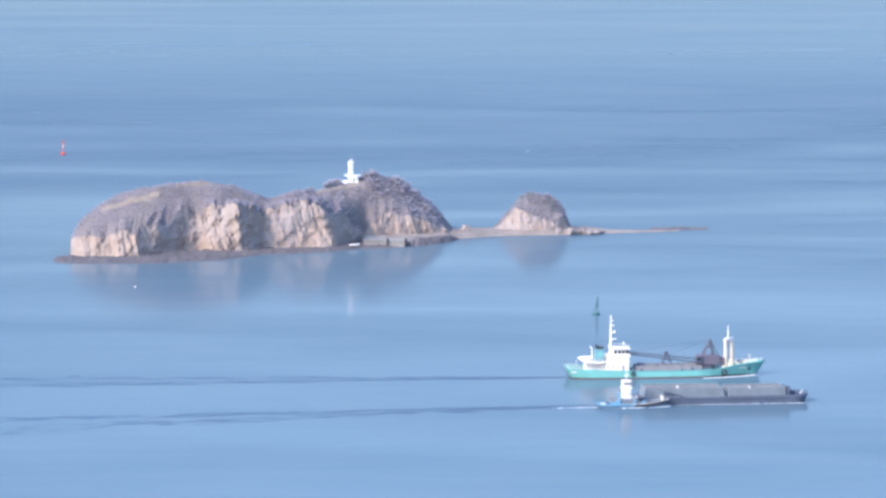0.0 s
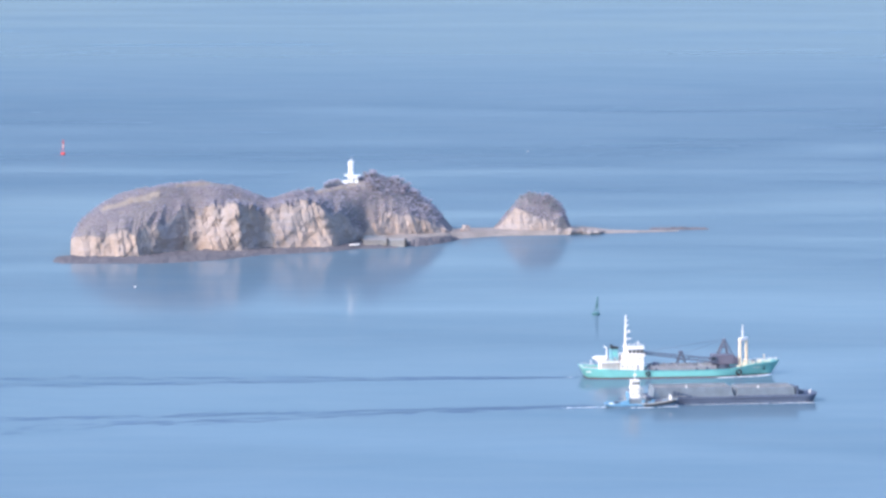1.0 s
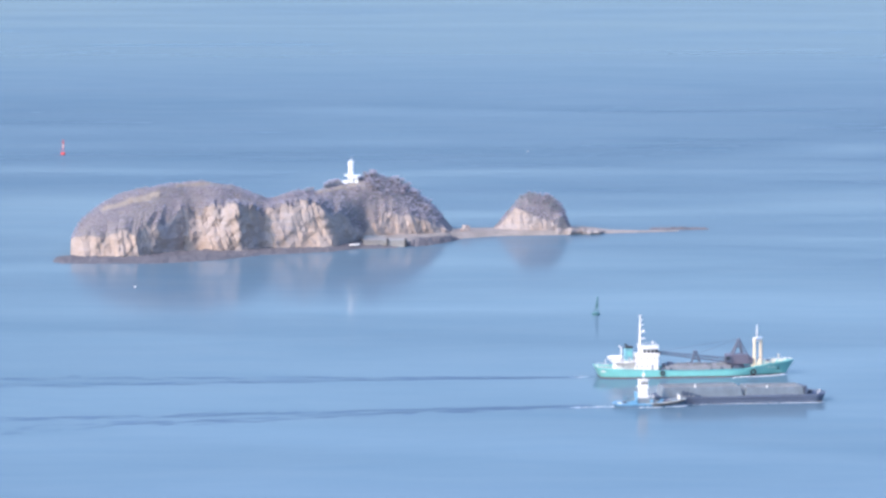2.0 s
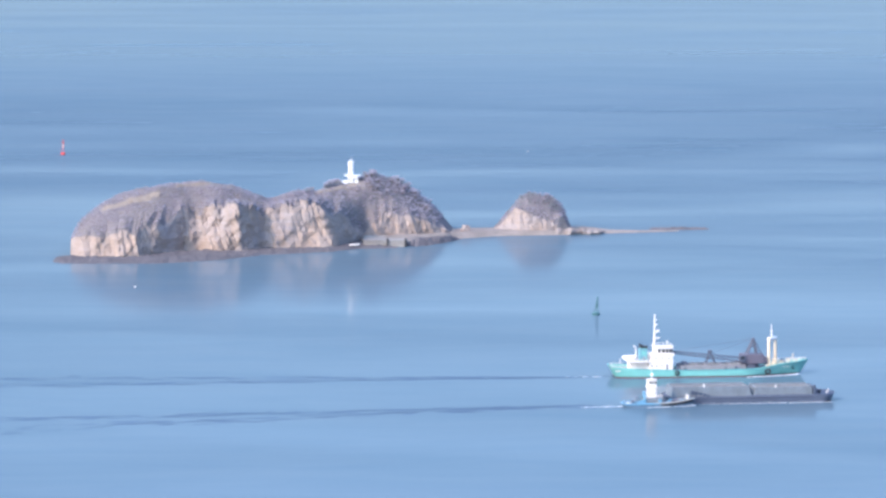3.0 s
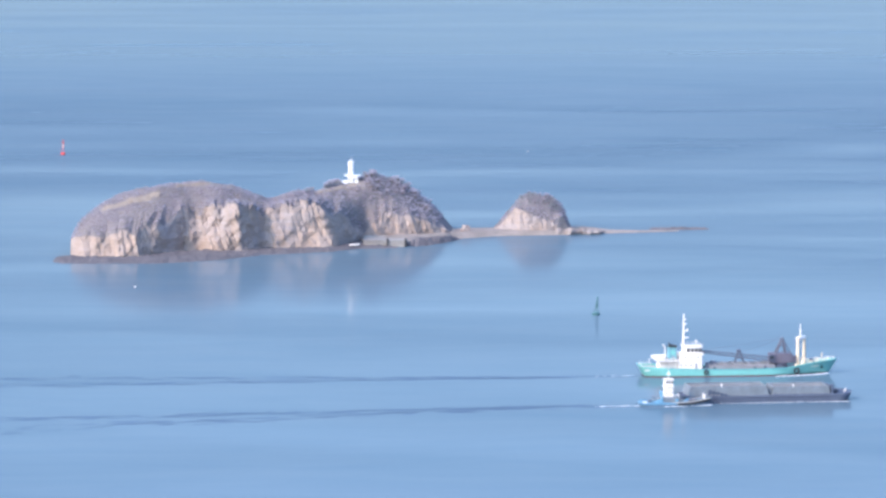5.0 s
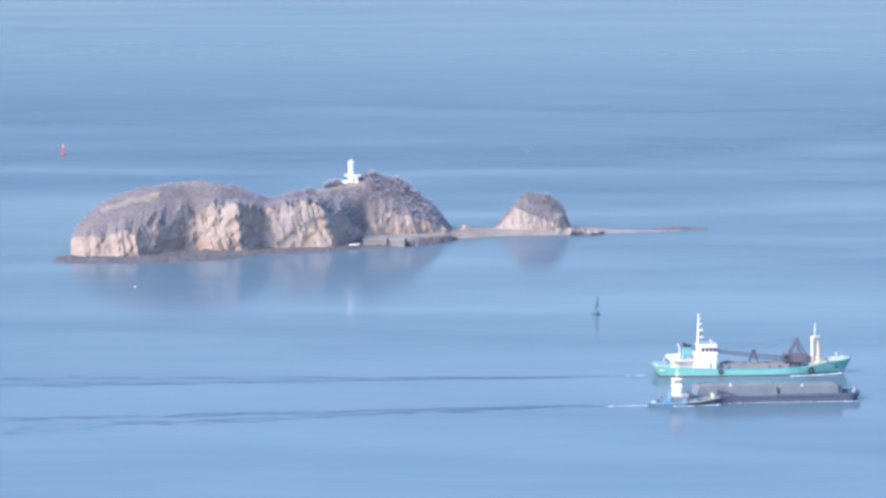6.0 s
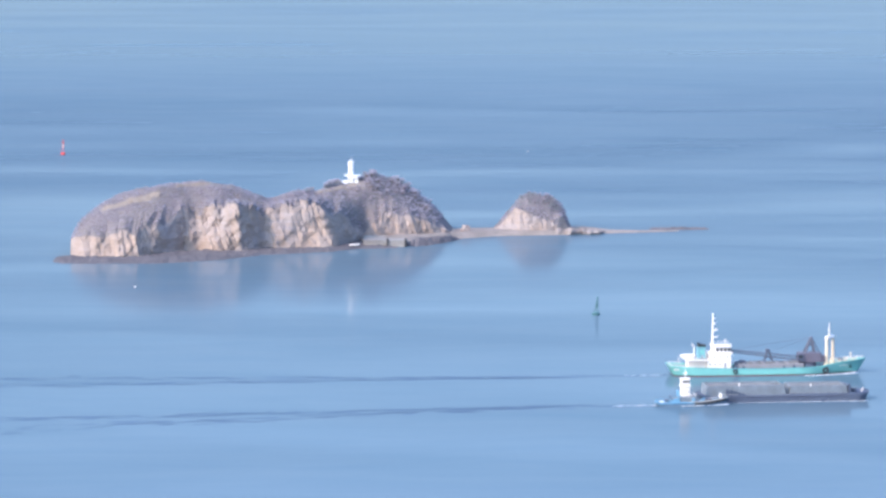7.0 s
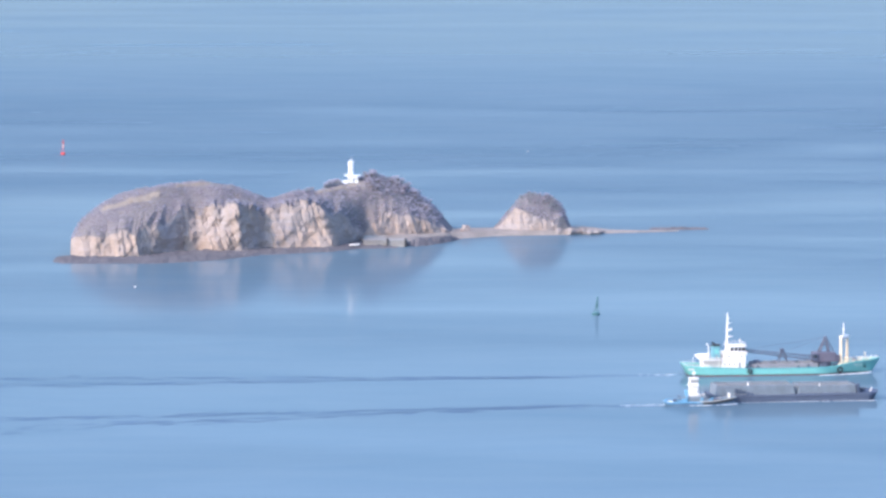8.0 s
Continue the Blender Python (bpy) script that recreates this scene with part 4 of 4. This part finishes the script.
    for x, y in ((23.8, 0.6), (27.6, -0.4), (31.0, 0.3)):
        bm = bmesh.new()
        rod(bm, (x, y, carrier_sheer(x) - 0.85), (x, y, carrier_sheer(x) + 0.5), 0.16, None, 8)
        rod(bm, (x, y, carrier_sheer(x) + 0.5), (x + 0.25, y, carrier_sheer(x) + 0.8), 0.32, 0.26, 8)
        part("mushroom_vent", bm, M_WHITE, root)
    bm = bmesh.new()
    box(bm, 20.9, 21.9, -3.9, -2.7, 3.0, 4.9, 0.08)
    box(bm, 18.9, 19.6, -4.3, -3.3, 2.3, 4.1, 0.06)
    part("deck_locker", bm, M_CREAM, root, "cream deck locker")
    for x in (-8.5, -5.0, -1.6, 3.4, 6.6, 9.8):
        part("hatch_beam", box(bmesh.new(), x - 0.16, x + 0.16, -4.5, 4.5, 4.2, 4.5, 0.04), M_DECK, root)
    for x, h in ((-11.6, 1.5), (-9.0, 1.1), (4.9, 1.0), (8.4, 1.3), (12.6, 1.6)):
        bm = bmesh.new()
        box(bm, x - 0.5, x + 0.5, -5.6, -4.9, 2.2, 2.4 + h, 0.06, 0.85)
        rod(bm, (x, -5.3, 2.3), (x, -5.3, 3.0 + h), 0.09, None, 6)
        part("deck_winch", bm, M_STEEL, root)
    bm = bmesh.new()
    rod(bm, (28.6, -1.2, 4.6), (28.6, -1.2, 7.0), 0.14, None, 6)
    rod(bm, (28.6, -1.2, 7.0), (28.6, -1.2, 7.4), 0.3, None, 6)
    part("fore_light", bm, M_CREAM, root)
    bm = bmesh.new()
    for side in (-1, 1):
        rail(bm, [(23.0, side * 4.3, 4.2), (27.0, side * 3.2, 4.7), (30.5, side * 1.9, 4.95), (33.2, side * 0.4, 5.2)], 0.75, 0.045)
    part("bow_rail", bm, M_WHITE, root)
    for x, big in ((-12.0, 0.62), (19.3, 0.80)):
        bm = bmesh.new()
        ring(bm, (x, -breadth(x, 1.9) - 0.2, 2.0 if x < 0 else 1.9), big, 0.27)
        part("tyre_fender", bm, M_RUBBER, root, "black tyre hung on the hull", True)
    for i in range(3):
        x = 24.6 + i * 0.95
        y = -breadth(x + 0.25, 3.35)
        bm = bmesh.new()
        box(bm, x, x + 0.38, y - 0.12, y + 0.1, 3.2, 3.42, 0)
        part("name_bar", bm, M_WHITE, body, "white bar in place of lettering")
    bm = bmesh.new()
    box(bm, -33.0, -31.2, -5.68, -5.52, 2.6, 3.0, 0)
    part("name_bar", bm, M_WHITE, body, "white bar in place of lettering")
    bm = bmesh.new()
    rod(bm, (28.4, -breadth(28.9, 2.4), 2.4), (28.4, -breadth(28.7, 3.6), 3.6), 0.12, None, 6)
    rod(bm, (27.9, -breadth(28.4, 2.5), 2.5), (28.9, -breadth(29.4, 2.5), 2.5), 0.14, None, 6)
    part("anchor", bm, M_BLACK, root)
    return root


def barge_sheer(x):
    return float(np.interp(x, [-27, -3, 0, 22, 28], [2.4, 2.4, 2.6, 2.6, 2.7]))


def make_barge():
    root = thing("hopper_barge", pose(0, 0, 0), "long dark steel hopper barge with grey cargo walls", "barge")
    bm = bmesh.new()
    hull(bm, 57, 13, barge_sheer, 1.0, 1.8, 0.06, 0.93, levels=6, stations=36, flare=0.15)
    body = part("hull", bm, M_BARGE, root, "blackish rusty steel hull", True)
    body.modifiers.new("plate", "SOLIDIFY").thickness = 0.12
    bm = bmesh.new()
    deck_plate(bm, 57, 13, barge_sheer, 0.25, 0.06, 0.93)
    part("deck", bm, M_BARGE, root)
    for x0, x1, h, lean0, lean1 in ((-26.6, -0.1, 5.5, 0.4, 1.1), (0.5, 20.0, 5.1, 0.6, 0.4)):
        def rake(bm):
            """Lean the two ends inward towards the top."""
            for v in bm.verts:
                up = max(0.0, (v.co.z - 2.1) / (h - 2.1))
                s = (v.co.x - x0) / (x1 - x0)
                v.co.x += up * (lean0 * max(0.0, 1 - s * 4) - lean1 * max(0.0, s * 4 - 3))
            return bm
        for y in (-5.6, 5.3):
            bm = bmesh.new()
            box(bm, x0, x1, y, y + 0.3, 2.1, h, 0.04)
            for i in range(int((x1 - x0) / 1.8)):
                xs = x0 + 0.5 + i * 1.8
                box(bm, xs, xs + 0.16, y - 0.05 if y < 0 else y + 0.3, y if y < 0 else y + 0.35, 2.2, h - 0.15, 0)
            part("hopper_wall", rake(bm), M_HOPPER, root, "dull grey ribbed cargo wall")
        for x in (x0, x1 - 0.3):
            part("hopper_end", rake(box(bmesh.new(), x, x + 0.3, -5.3, 5.3, 2.1, h, 0.04)), M_HOPPER, root)
        bm = bmesh.new()
        rows = []
        n = 36
        for i in range(n + 1):
            x = x0 + lean0 + (x1 - x0 - lean0 - lean1) * i / n
            rows.append([bm.verts.new((x, -5.3 + 10.6 * j / 14, h - 0.55 + 0.55 * (1 - abs(j / 7 - 1) ** 2) * (0.6 + 0.4 * math.sin(x * 0.8)) + 0.18 * noise.noise((x * 0.8, j * 0.6, 5)))) for j in range(15)])
        for a, b in zip(rows, rows[1:]):
            for j in range(14):
                bm.faces.new((a[j], b[j], b[j + 1], a[j + 1]))
        part("gravel_load", bm, M_GRAVEL, root, "levelled grey gravel", True)
    bm = bmesh.new()
    rod(bm, (-27.6, -6.56, 1.9), (20.5, -6.56, 1.9), 0.16, None, 6)
    part("rubbing_strake", bm, M_STEEL, body)
    for x, z, h in ((-16.0, 5.3, 1.1), (7.7, 4.9, 0.8)):
        bm = bmesh.new()
        rod(bm, (x, -5.45, z), (x, -5.45, z + h), 0.26, 0.20, 8)
        part("marker_post", bm, M_WHITE, root, "white marker post")
    bm = bmesh.new()
    box(bm, 20.5, 20.9, -4.8, 4.8, 2.1, 4.9, 0.06)
    box(bm, 20.2, 21.0, -5.6, -4.8, 2.1, 5.5, 0.06)
    part("gallows", bm, M_BARGE, root)
    for x, y in ((25.2, -2.8), (26.6, 1.4)):
        part("bollard", rod(bmesh.new(), (x, y, 2.3), (x, y, 3.4), 0.16, None, 8), M_WHITE, root, "pale mooring bollard")
    bm = bmesh.new()
    box(bm, 22.6, 23.7, -1.4, 1.4, 2.4, 3.2, 0.1)
    rod(bm, (23.1, -1.9, 3.2), (23.1, 1.9, 3.2), 0.4, None, 10)
    part("anchor_winch", bm, M_STEEL, root)
    for i in range(9):
        x = 1.5 + i * 2.4
        part("cleat", rod(bmesh.new(), (x, -6.05, 2.3), (x, -6.05, 2.85), 0.16, None, 6), M_STEEL, root)
    bm = bmesh.new()
    for i in range(5):
        box(bm, -20.4 + i * 1.3, -19.4 + i * 1.3, -6.2, -5.7, 2.3, 4.4 - i * 0.36, 0.04)
    part("steps", bm, M_BARGE, root)
    return root


def tug_sheer(x):
    return float(np.interp(x, [-12, -4, 4, 12], [1.3, 1.3, 1.7, 2.7]))


def make_tug():
    root = thing("tugboat", pose(0, 0, 0), "blue harbour tug with tall white wheelhouse lashed beside the barge", "tugboat")
    bm = bmesh.new()
    hull(bm, 24.2, 5.8, tug_sheer, 0.9, 1.8, 0.2, 0.62, levels=6, stations=32)
    body = part("hull", bm, M_NAVY, root, "dark navy hull", True)
    body.modifiers.new("plate", "SOLIDIFY").thickness = 0.1
    bm = bmesh.new()
    deck_plate(bm, 24.2, 5.8, tug_sheer, 0.45, 0.2, 0.62, stations=32)
    part("deck", bm, M_BLUE, root)
    for side in (-1, 1):
        bm = bmesh.new()
        for i in range(20):
            ends = []
            for x in (-2 + i * 0.68, -2 + (i + 1) * 0.68):
                k = max(0.0, ((x + 12.1) / 24.2 - 0.62) / 0.38)
                ends.append((x, side * (2.92 * max(0.02, 1 - k ** 2.8) ** 0.6 + 0.02), tug_sheer(x)))
            rod(bm, ends[0], ends[1], 0.15, None, 6)
        part("bulwark_rail", bm, M_ROPE, body, "weathered pale bulwark capping")
    bm = bmesh.new()
    for side in (-1, 1):
        for i in range(16):
            xa, xb = -11.6 + i * 0.7, -11.6 + (i + 1) * 0.7
            ya, yb = (side * (2.92 - 0.010 * max(0.0, -5 - x) ** 2) for x in (xa, xb))
            rod(bm, (xa, ya, 1.25), (xb, yb, 1.25), 0.30, None, 8)
    rod(bm, (-11.7, -2.4, 1.25), (-11.7, 2.4, 1.25), 0.30, None, 8)
    part("aft_bulwark", bm, M_BLUE, body, "bright blue bulwark round the stern")
    bm = bmesh.new()
    box(bm, -4.6, 1.2, -2.1, 2.1, 0.9, 3.1, 0.1)
    house = part("deckhouse", bm, M_HOPPER, root, "grey steel deckhouse")
    for x, y, w, h in ((-6.4, -1.9, 1.2, 1.6), (-5.3, -2.3, 0.8, 2.3), (2.0, -2.1, 1.4, 1.3), (3.4, 1.2, 1.6, 1.5), (-0.4, -2.4, 1.0, 1.9)):
        part("engine_vent", box(bmesh.new(), x, x + w, y - 0.3, y + 0.4, 0.8, 0.8 + h, 0.08, 0.85), M_BLUE, root, "worn blue vent casing")
    bm = bmesh.new()
    rail(bm, [(-4.4, -2.0, 3.1), (1.0, -2.0, 3.1), (1.0, 2.0, 3.1)], 0.9, 0.05, 1.1)
    part("deckhouse_rail", bm, M_WHITE, house)
    bm = bmesh.new()
    box(bm, -3.7, -0.9, -1.7, 1.7, 3.1, 6.5, 0.12, 0.90)
    box(bm, -4.0, -0.6, -2.0, 2.0, 6.4, 6.6, 0.04)
    mid = part("upper_house", bm, M_WHITE, root)
    bm = bmesh.new()
    box(bm, -3.7, -0.9, -1.6, 1.6, 6.6, 8.8, 0.12, 0.94)
    wheel = part("wheelhouse", bm, M_WHITE, root)
    bm = bmesh.new()
    box(bm, -3.9, -0.7, -1.8, 1.8, 8.8, 8.98, 0.05)
    part("roof", bm, M_WHITE, wheel)
    for x in (-3.4, -2.55, -1.7):
        bm = bmesh.new()
        box(bm, x, x + 0.55, -1.62, -1.45, 7.6, 8.3, 0)
        part("window", bm, M_GLASS, wheel)
    for y in (-1.2, -0.3, 0.6):
        bm = bmesh.new()
        box(bm, -1.1, -0.90, y, y + 0.7, 7.6, 8.3, 0)
        part("window", bm, M_GLASS, wheel)
    for x in (-3.2, -1.5):
        bm = bmesh.new()
        rod(bm, (x, -1.82, 4.6), (x, -1.62, 4.6), 0.22, None, 10)
        part("porthole", bm, M_GLASS, mid)
    bm = bmesh.new()
    rod(bm, (-2.3, 0, 8.9), (-2.3, 0, 12.2), 0.18, 0.08, 8)
    box(bm, -2.9, -1.7, -0.8, 0.8, 10.4, 10.52, 0.02)
    box(bm, -2.0, -1.8, -0.7, 0.7, 10.7, 10.9, 0.02)
    part("mast", bm, M_WHITE, root)
    for y in (-1.3, 1.3):
        part("funnel", rod(bmesh.new(), (-4.4, y, 3.0), (-4.7, y, 5.0), 0.4, 0.35, 10), M_BLUE, root)
    bm = bmesh.new()
    rod(bm, (-8.4, -0.9, 1.7), (-8.4, 0.9, 1.7), 0.6, None, 12)
    box(bm, -9.2, -7.6, -1.3, 1.3, 0.8, 1.4, 0.06)
    rod(bm, (-7.0, -2.0, 0.8), (-7.0, -2.0, 3.2), 0.12, None, 6)
    rod(bm, (-7.0, 2.0, 0.8), (-7.0, 2.0, 3.2), 0.12, None, 6)
    rod(bm, (-7.0, -2.0, 3.2), (-7.0, 2.0, 3.2), 0.14, None, 6)
    part("towing_winch", bm, M_STEEL, root)
    bm = bmesh.new()
    for y in (-1.3, 1.3):
        rod(bm, (9.4, y, 2.2), (9.4, y, 3.9), 0.22, None, 8)
    rod(bm, (9.4, -1.3, 3.4), (9.4, 1.3, 3.4), 0.16, None, 8)
    part("bow_bitts", bm, M_WHITE, root)
    bm = bmesh.new()
    rod(bm, (3.0, -1.0, 1.4), (3.0, 1.0, 1.4), 0.5, None, 10)
    box(bm, 4.4, 6.8, -1.2, 1.2, 1.2, 2.2, 0.08)
    part("fore_winch", bm, M_STEEL, root)
    bm = bmesh.new()
    rail(bm, [(-11.3, -2.1, 1.3), (-6.5, -2.75, 1.3)], 0.8)
    rail(bm, [(-11.3, -2.1, 1.3), (-11.3, 2.1, 1.3), (-6.5, 2.75, 1.3)], 0.8)
    part("stern_rail", bm, M_BLUE, root)
    for side in (-1, 1):
        bm = bmesh.new()
        for i in range(18):
            ends = []
            for x in (0.5 + i * 0.61, 0.5 + (i + 1) * 0.61):
                k = max(0.0, ((x + 12.1) / 24.2 - 0.62) / 0.38)
                ends.append((x - 0.4 * k, side * (2.85 * max(0.02, 1 - k ** 2.6) ** 0.62), tug_sheer(x) - 0.65))
            rod(bm, ends[0], ends[1], 0.36, None, 8)
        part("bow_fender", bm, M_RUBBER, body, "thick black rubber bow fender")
    for x, y, h, m in ((-9.9, -1.6, 0.9, M_WHITE), (-9.9, 1.4, 0.8, M_WHITE), (-6.6, -2.4, 1.1, M_BLUE), (2.6, -1.9, 1.0, M_WHITE)):
        bm = bmesh.new()
        if m is M_WHITE:
            rod(bm, (x - 0.6, y, 0.8 + h * 0.5), (x + 0.6, y, 0.8 + h * 0.5), h * 0.42, None, 10)
            box(bm, x - 0.5, x + 0.5, y - 0.3, y + 0.3, 0.7, 1.0, 0.03)
            part("raft_canister", bm, m, root, "white life raft canister")
        else:
            part("deck_locker", box(bm, x - 0.7, x + 0.7, y - 0.5, y + 0.5, 0.7, 0.8 + h, 0.05), m, root)
    bm = bmesh.new()
    rod(bm, (9.4, -1.3, 3.6), (16.0, 3.6, 2.8), 0.07, None, 5)
    rod(bm, (-8.0, 1.0, 1.9), (-2.0, 4.4, 2.7), 0.07, None, 5)
    part("mooring_lines", bm, M_ROPE, root, "pale mooring lines")
    return root


def foam_patch(name, seed, length, width, height, count, label, lean=0.0, long=1.9):
    """Broken white water: many low lumps along a line that thins out behind."""
    r = random.Random(seed)
    bm = bmesh.new()
    for _ in range(count):
        t = r.random() ** 1.4
        x, y = -length * t, r.gauss(0, width * (0.3 + t)) + lean * math.sqrt(t)
        s = r.uniform(0.25, 0.6) * (1.1 - 0.7 * t)
        a = bmesh.ops.create_icosphere(bm, subdivisions=1, radius=s)
        for v in a["verts"]:
            v.co = Vector((v.co.x * long + x, v.co.y * 1.2 + y, v.co.z * height + 0.02))
    return tagged(part(name, bm, M_FOAM, None, "", True), label, "foam", kind="stuff")


carrier, barge, tug = make_carrier(), make_barge(), make_tug()
carrier_bow_foam = foam_patch("bow_wave", 1, 19, 0.20, 0.5, 130, "white bow wave along the carrier's hull", -7.6)
carrier_stern_foam = foam_patch("stern_wash", 2, 16, 0.4, 0.10, 12, "thin broken wash behind the carrier", 0.0, 4.5)
barge_foam = foam_patch("bow_wave", 3, 52, 0.05, 0.10, 130, "thin white line of foam along the barge", 0.0)
tug_foam = foam_patch("stern_wash", 4, 15, 0.5, 0.12, 30, "pale wash behind the tug", 0.0, 4.5)
tug_side_foam = foam_patch("bow_wave", 5, 15, 0.16, 0.45, 90, "thin white bow wave along the tug's side", -2.6)


# ---- wakes ----
def crest(verts, faces, x, y, length, width, height, turn):
    """One long low wave: pointed at both ends, rounded across."""
    base, n, m = len(verts), 10, 6
    c, s = math.cos(turn), math.sin(turn)
    for i in range(n + 1):
        a = i / n * 2 - 1
        w = max(0.02, 1 - a * a)
        for j in range(m + 1):
            b = j / m * 2 - 1
            px, py = a * length / 2, b * width * w / 2
            verts.append((x + px * c - py * s, y + px * s + py * c, -0.03 + height * w * 0.5 * (1 + math.cos(b * math.pi))))
    for i in range(n):
        for j in range(m):
            k = base + i * (m + 1) + j
            faces.append((k, k + m + 1, k + m + 2, k + 1))


def make_wake(seed, x0, y0, slope, reach, spread, count, height, label, lines):
    r = random.Random(seed)
    verts, faces = [], []
    for _ in range(count):
        t = r.random()
        line = r.choice(lines)
        off = line * spread * t + r.gauss(0, 0.6 + 2.6 * t)
        x = x0 - reach * t
        crest(verts, faces, x, y0 - slope * reach * t + off, r.uniform(4, 18), r.uniform(0.6, 1.6), height * r.uniform(0.4, 1.0) * (1.1 - 0.5 * t), math.atan(slope - line * spread / reach) + r.gauss(0, 0.02))
    return tagged(mesh_from("wake", verts, faces, M_WAKE, True), label, "wake", kind="stuff")


make_wake(21, 42, 1800, 0.03, 230, 26, 270, 0.24, "faint dark ripples trailing from the carrier", (-0.9, -0.8, 0.05, 0.15))
make_wake(22, 48, 1724, 0.19, 230, 40, 330, 0.24, "faint dark ripples spreading behind the tug", (-1, -0.65, -0.1, 0.05))
carrier_wake = make_wake(23, -33, 0, 0.0, 60, 3, 50, 0.12, "fresh ripples astern of the carrier", (-1, 1))
tug_wake = make_wake(24, -11, 0, 0.0, 50, 4, 45, 0.12, "fresh ripples astern of the tug", (-1, 1))


# ---- buoys ----
def make_buoy(name, at, material, panel, foot, cone, label, tall, lean, wide):
    root = thing(name, at @ pose(0, 0, 0, 0, lean), label, "buoy")
    bm = bmesh.new()
    rod(bm, (0, 0, -0.8), (0, 0, 0.8), wide, wide, 20)
    rod(bm, (0, 0, 0.8), (0, 0, 1.2), wide, 0.8, 20)
    part("float", bm, foot, root)
    bm = bmesh.new()
    for i in range(4):
        a = i * math.pi / 2 + 0.5
        rod(bm, (0.95 * math.cos(a), 0.95 * math.sin(a), 1.1), (0.32 * math.cos(a), 0.32 * math.sin(a), tall * 0.72), 0.08, 0.06, 6)
        b = a + math.pi / 2
        for k in (0.35, 0.7):
            ra = 0.95 + (0.32 - 0.95) * k
            z = 1.1 + (tall * 0.72 - 1.1) * k
            rod(bm, (ra * math.cos(a), ra * math.sin(a), z), (ra * math.cos(b), ra * math.sin(b), z), 0.06, None, 5)
    part("lattice_tower", bm, material, root)
    bm = bmesh.new()
    for i in range(3):
        a = i * 2 * math.pi / 3
        box(bm, -0.42, 0.42, -0.03, 0.03, tall * 0.42, tall * 0.66, 0)
        bmesh.ops.rotate(bm, cent=(0, 0, 0), matrix=Matrix.Rotation(math.pi / 3, 3, "Z"), verts=bm.verts)
    part("radar_reflector", bm, panel, root)
    bm = bmesh.new()
    rod(bm, (0, 0, tall * 0.70), (0, 0, tall * 0.75), 0.5, 0.5, 12)
    part("platform", bm, material, root)
    bm = bmesh.new()
    rod(bm, (0, 0, tall * 0.75), (0, 0, tall * 0.85), 0.24, 0.2, 10)
    lamp = part("lantern", bm, material, root)
    bm = bmesh.new()
    rod(bm, (0, 0, tall * 0.85), (0, 0, tall), 0.08, 0.05, 6)
    if cone:
        rod(bm, (0, 0, tall * 0.89), (0, 0, tall), 0.42, 0.02, 10)
    else:
        rod(bm, (0, 0, tall * 0.88), (0, 0, tall), 0.34, 0.34, 10)
    part("topmark", bm, material, lamp)


make_buoy("channel_buoy", pose(-196.3, 2766, 0, 0, 0, 20), M_BUOYRED, M_WHITE, M_BUOYRED, True, "red lattice channel buoy with a white panel", 8.2, 0, 1.15)
make_buoy("channel_buoy", pose(57.2, 1996, 0), M_BUOYGREEN, M_BUOYGREEN, M_BUOYGREEN, False, "weathered green lattice channel buoy leaning in the tide", 6.9, 5, 1.5)


def make_float(at, s):
    root = thing("mooring_float", at, "small white mooring float on the water", "float", "white floats")
    bm = bmesh.new()
    bmesh.ops.create_uvsphere(bm, u_segments=14, v_segments=8, radius=0.75 * s)
    for v in bm.verts:
        v.co.z = v.co.z * 0.9 + 0.35 * s
    part("ball", bm, M_WHITE, root, "", True)
    part("staff", rod(bmesh.new(), (0, 0, 0.8 * s), (0, 0, 1.7 * s), 0.12 * s, None, 6), M_WHITE, root)


make_float(pose(-120.9, 2096.7, 0), 0.52)
make_float(pose(44.1, 2785.3, 0), 0.4)


# ---- what moves ----
def motions():
    """Both vessels run to the east at a steady pace, with the water that they throw up."""
    def run(ob, a, b, turn, dx=0.0, dy=0.0, z=0.0):
        c, s = math.cos(radians(turn)), math.sin(radians(turn))
        ox, oy = dx * c - dy * s, dx * s + dy * c
        walk(ob, [(t, pose(a[0] + (b[0] - a[0]) * t / 8 + ox, a[1] + (b[1] - a[1]) * t / 8 + oy, z, 0, 0, turn)) for t in (0.0, 2.0, 4.0, 6.0, 8.0)])
    ship_a, ship_b = (75.3, 1804.5), (115.0, 1812.3)
    run(carrier, ship_a, ship_b, 7, 0.0, 0.0, -0.42)
    run(carrier_bow_foam, ship_a, ship_b, 7, 30.6, -0.4)
    run(carrier_stern_foam, ship_a, ship_b, 7, -33.5, 0)
    run(carrier_wake, ship_a, ship_b, 7)
    tow_a, tow_b = (91.0, 1734.0), (114.2, 1740.5)
    tug_b = (113.0, 1740.3)
    run(barge, tow_a, tow_b, 8)
    run(barge_foam, tow_a, tow_b, 8, 25.5, -6.7)
    run(tug, tow_a, tug_b, 8, -31.2, -9.45, -0.25)
    run(tug_side_foam, tow_a, tug_b, 8, -31.2 + 11.2, -9.45 - 0.5)
    run(tug_foam, tow_a, tug_b, 8, -31.2 - 11.0, -9.45)
    run(tug_wake, tow_a, tug_b, 8, -31.2, -9.45)


motions()
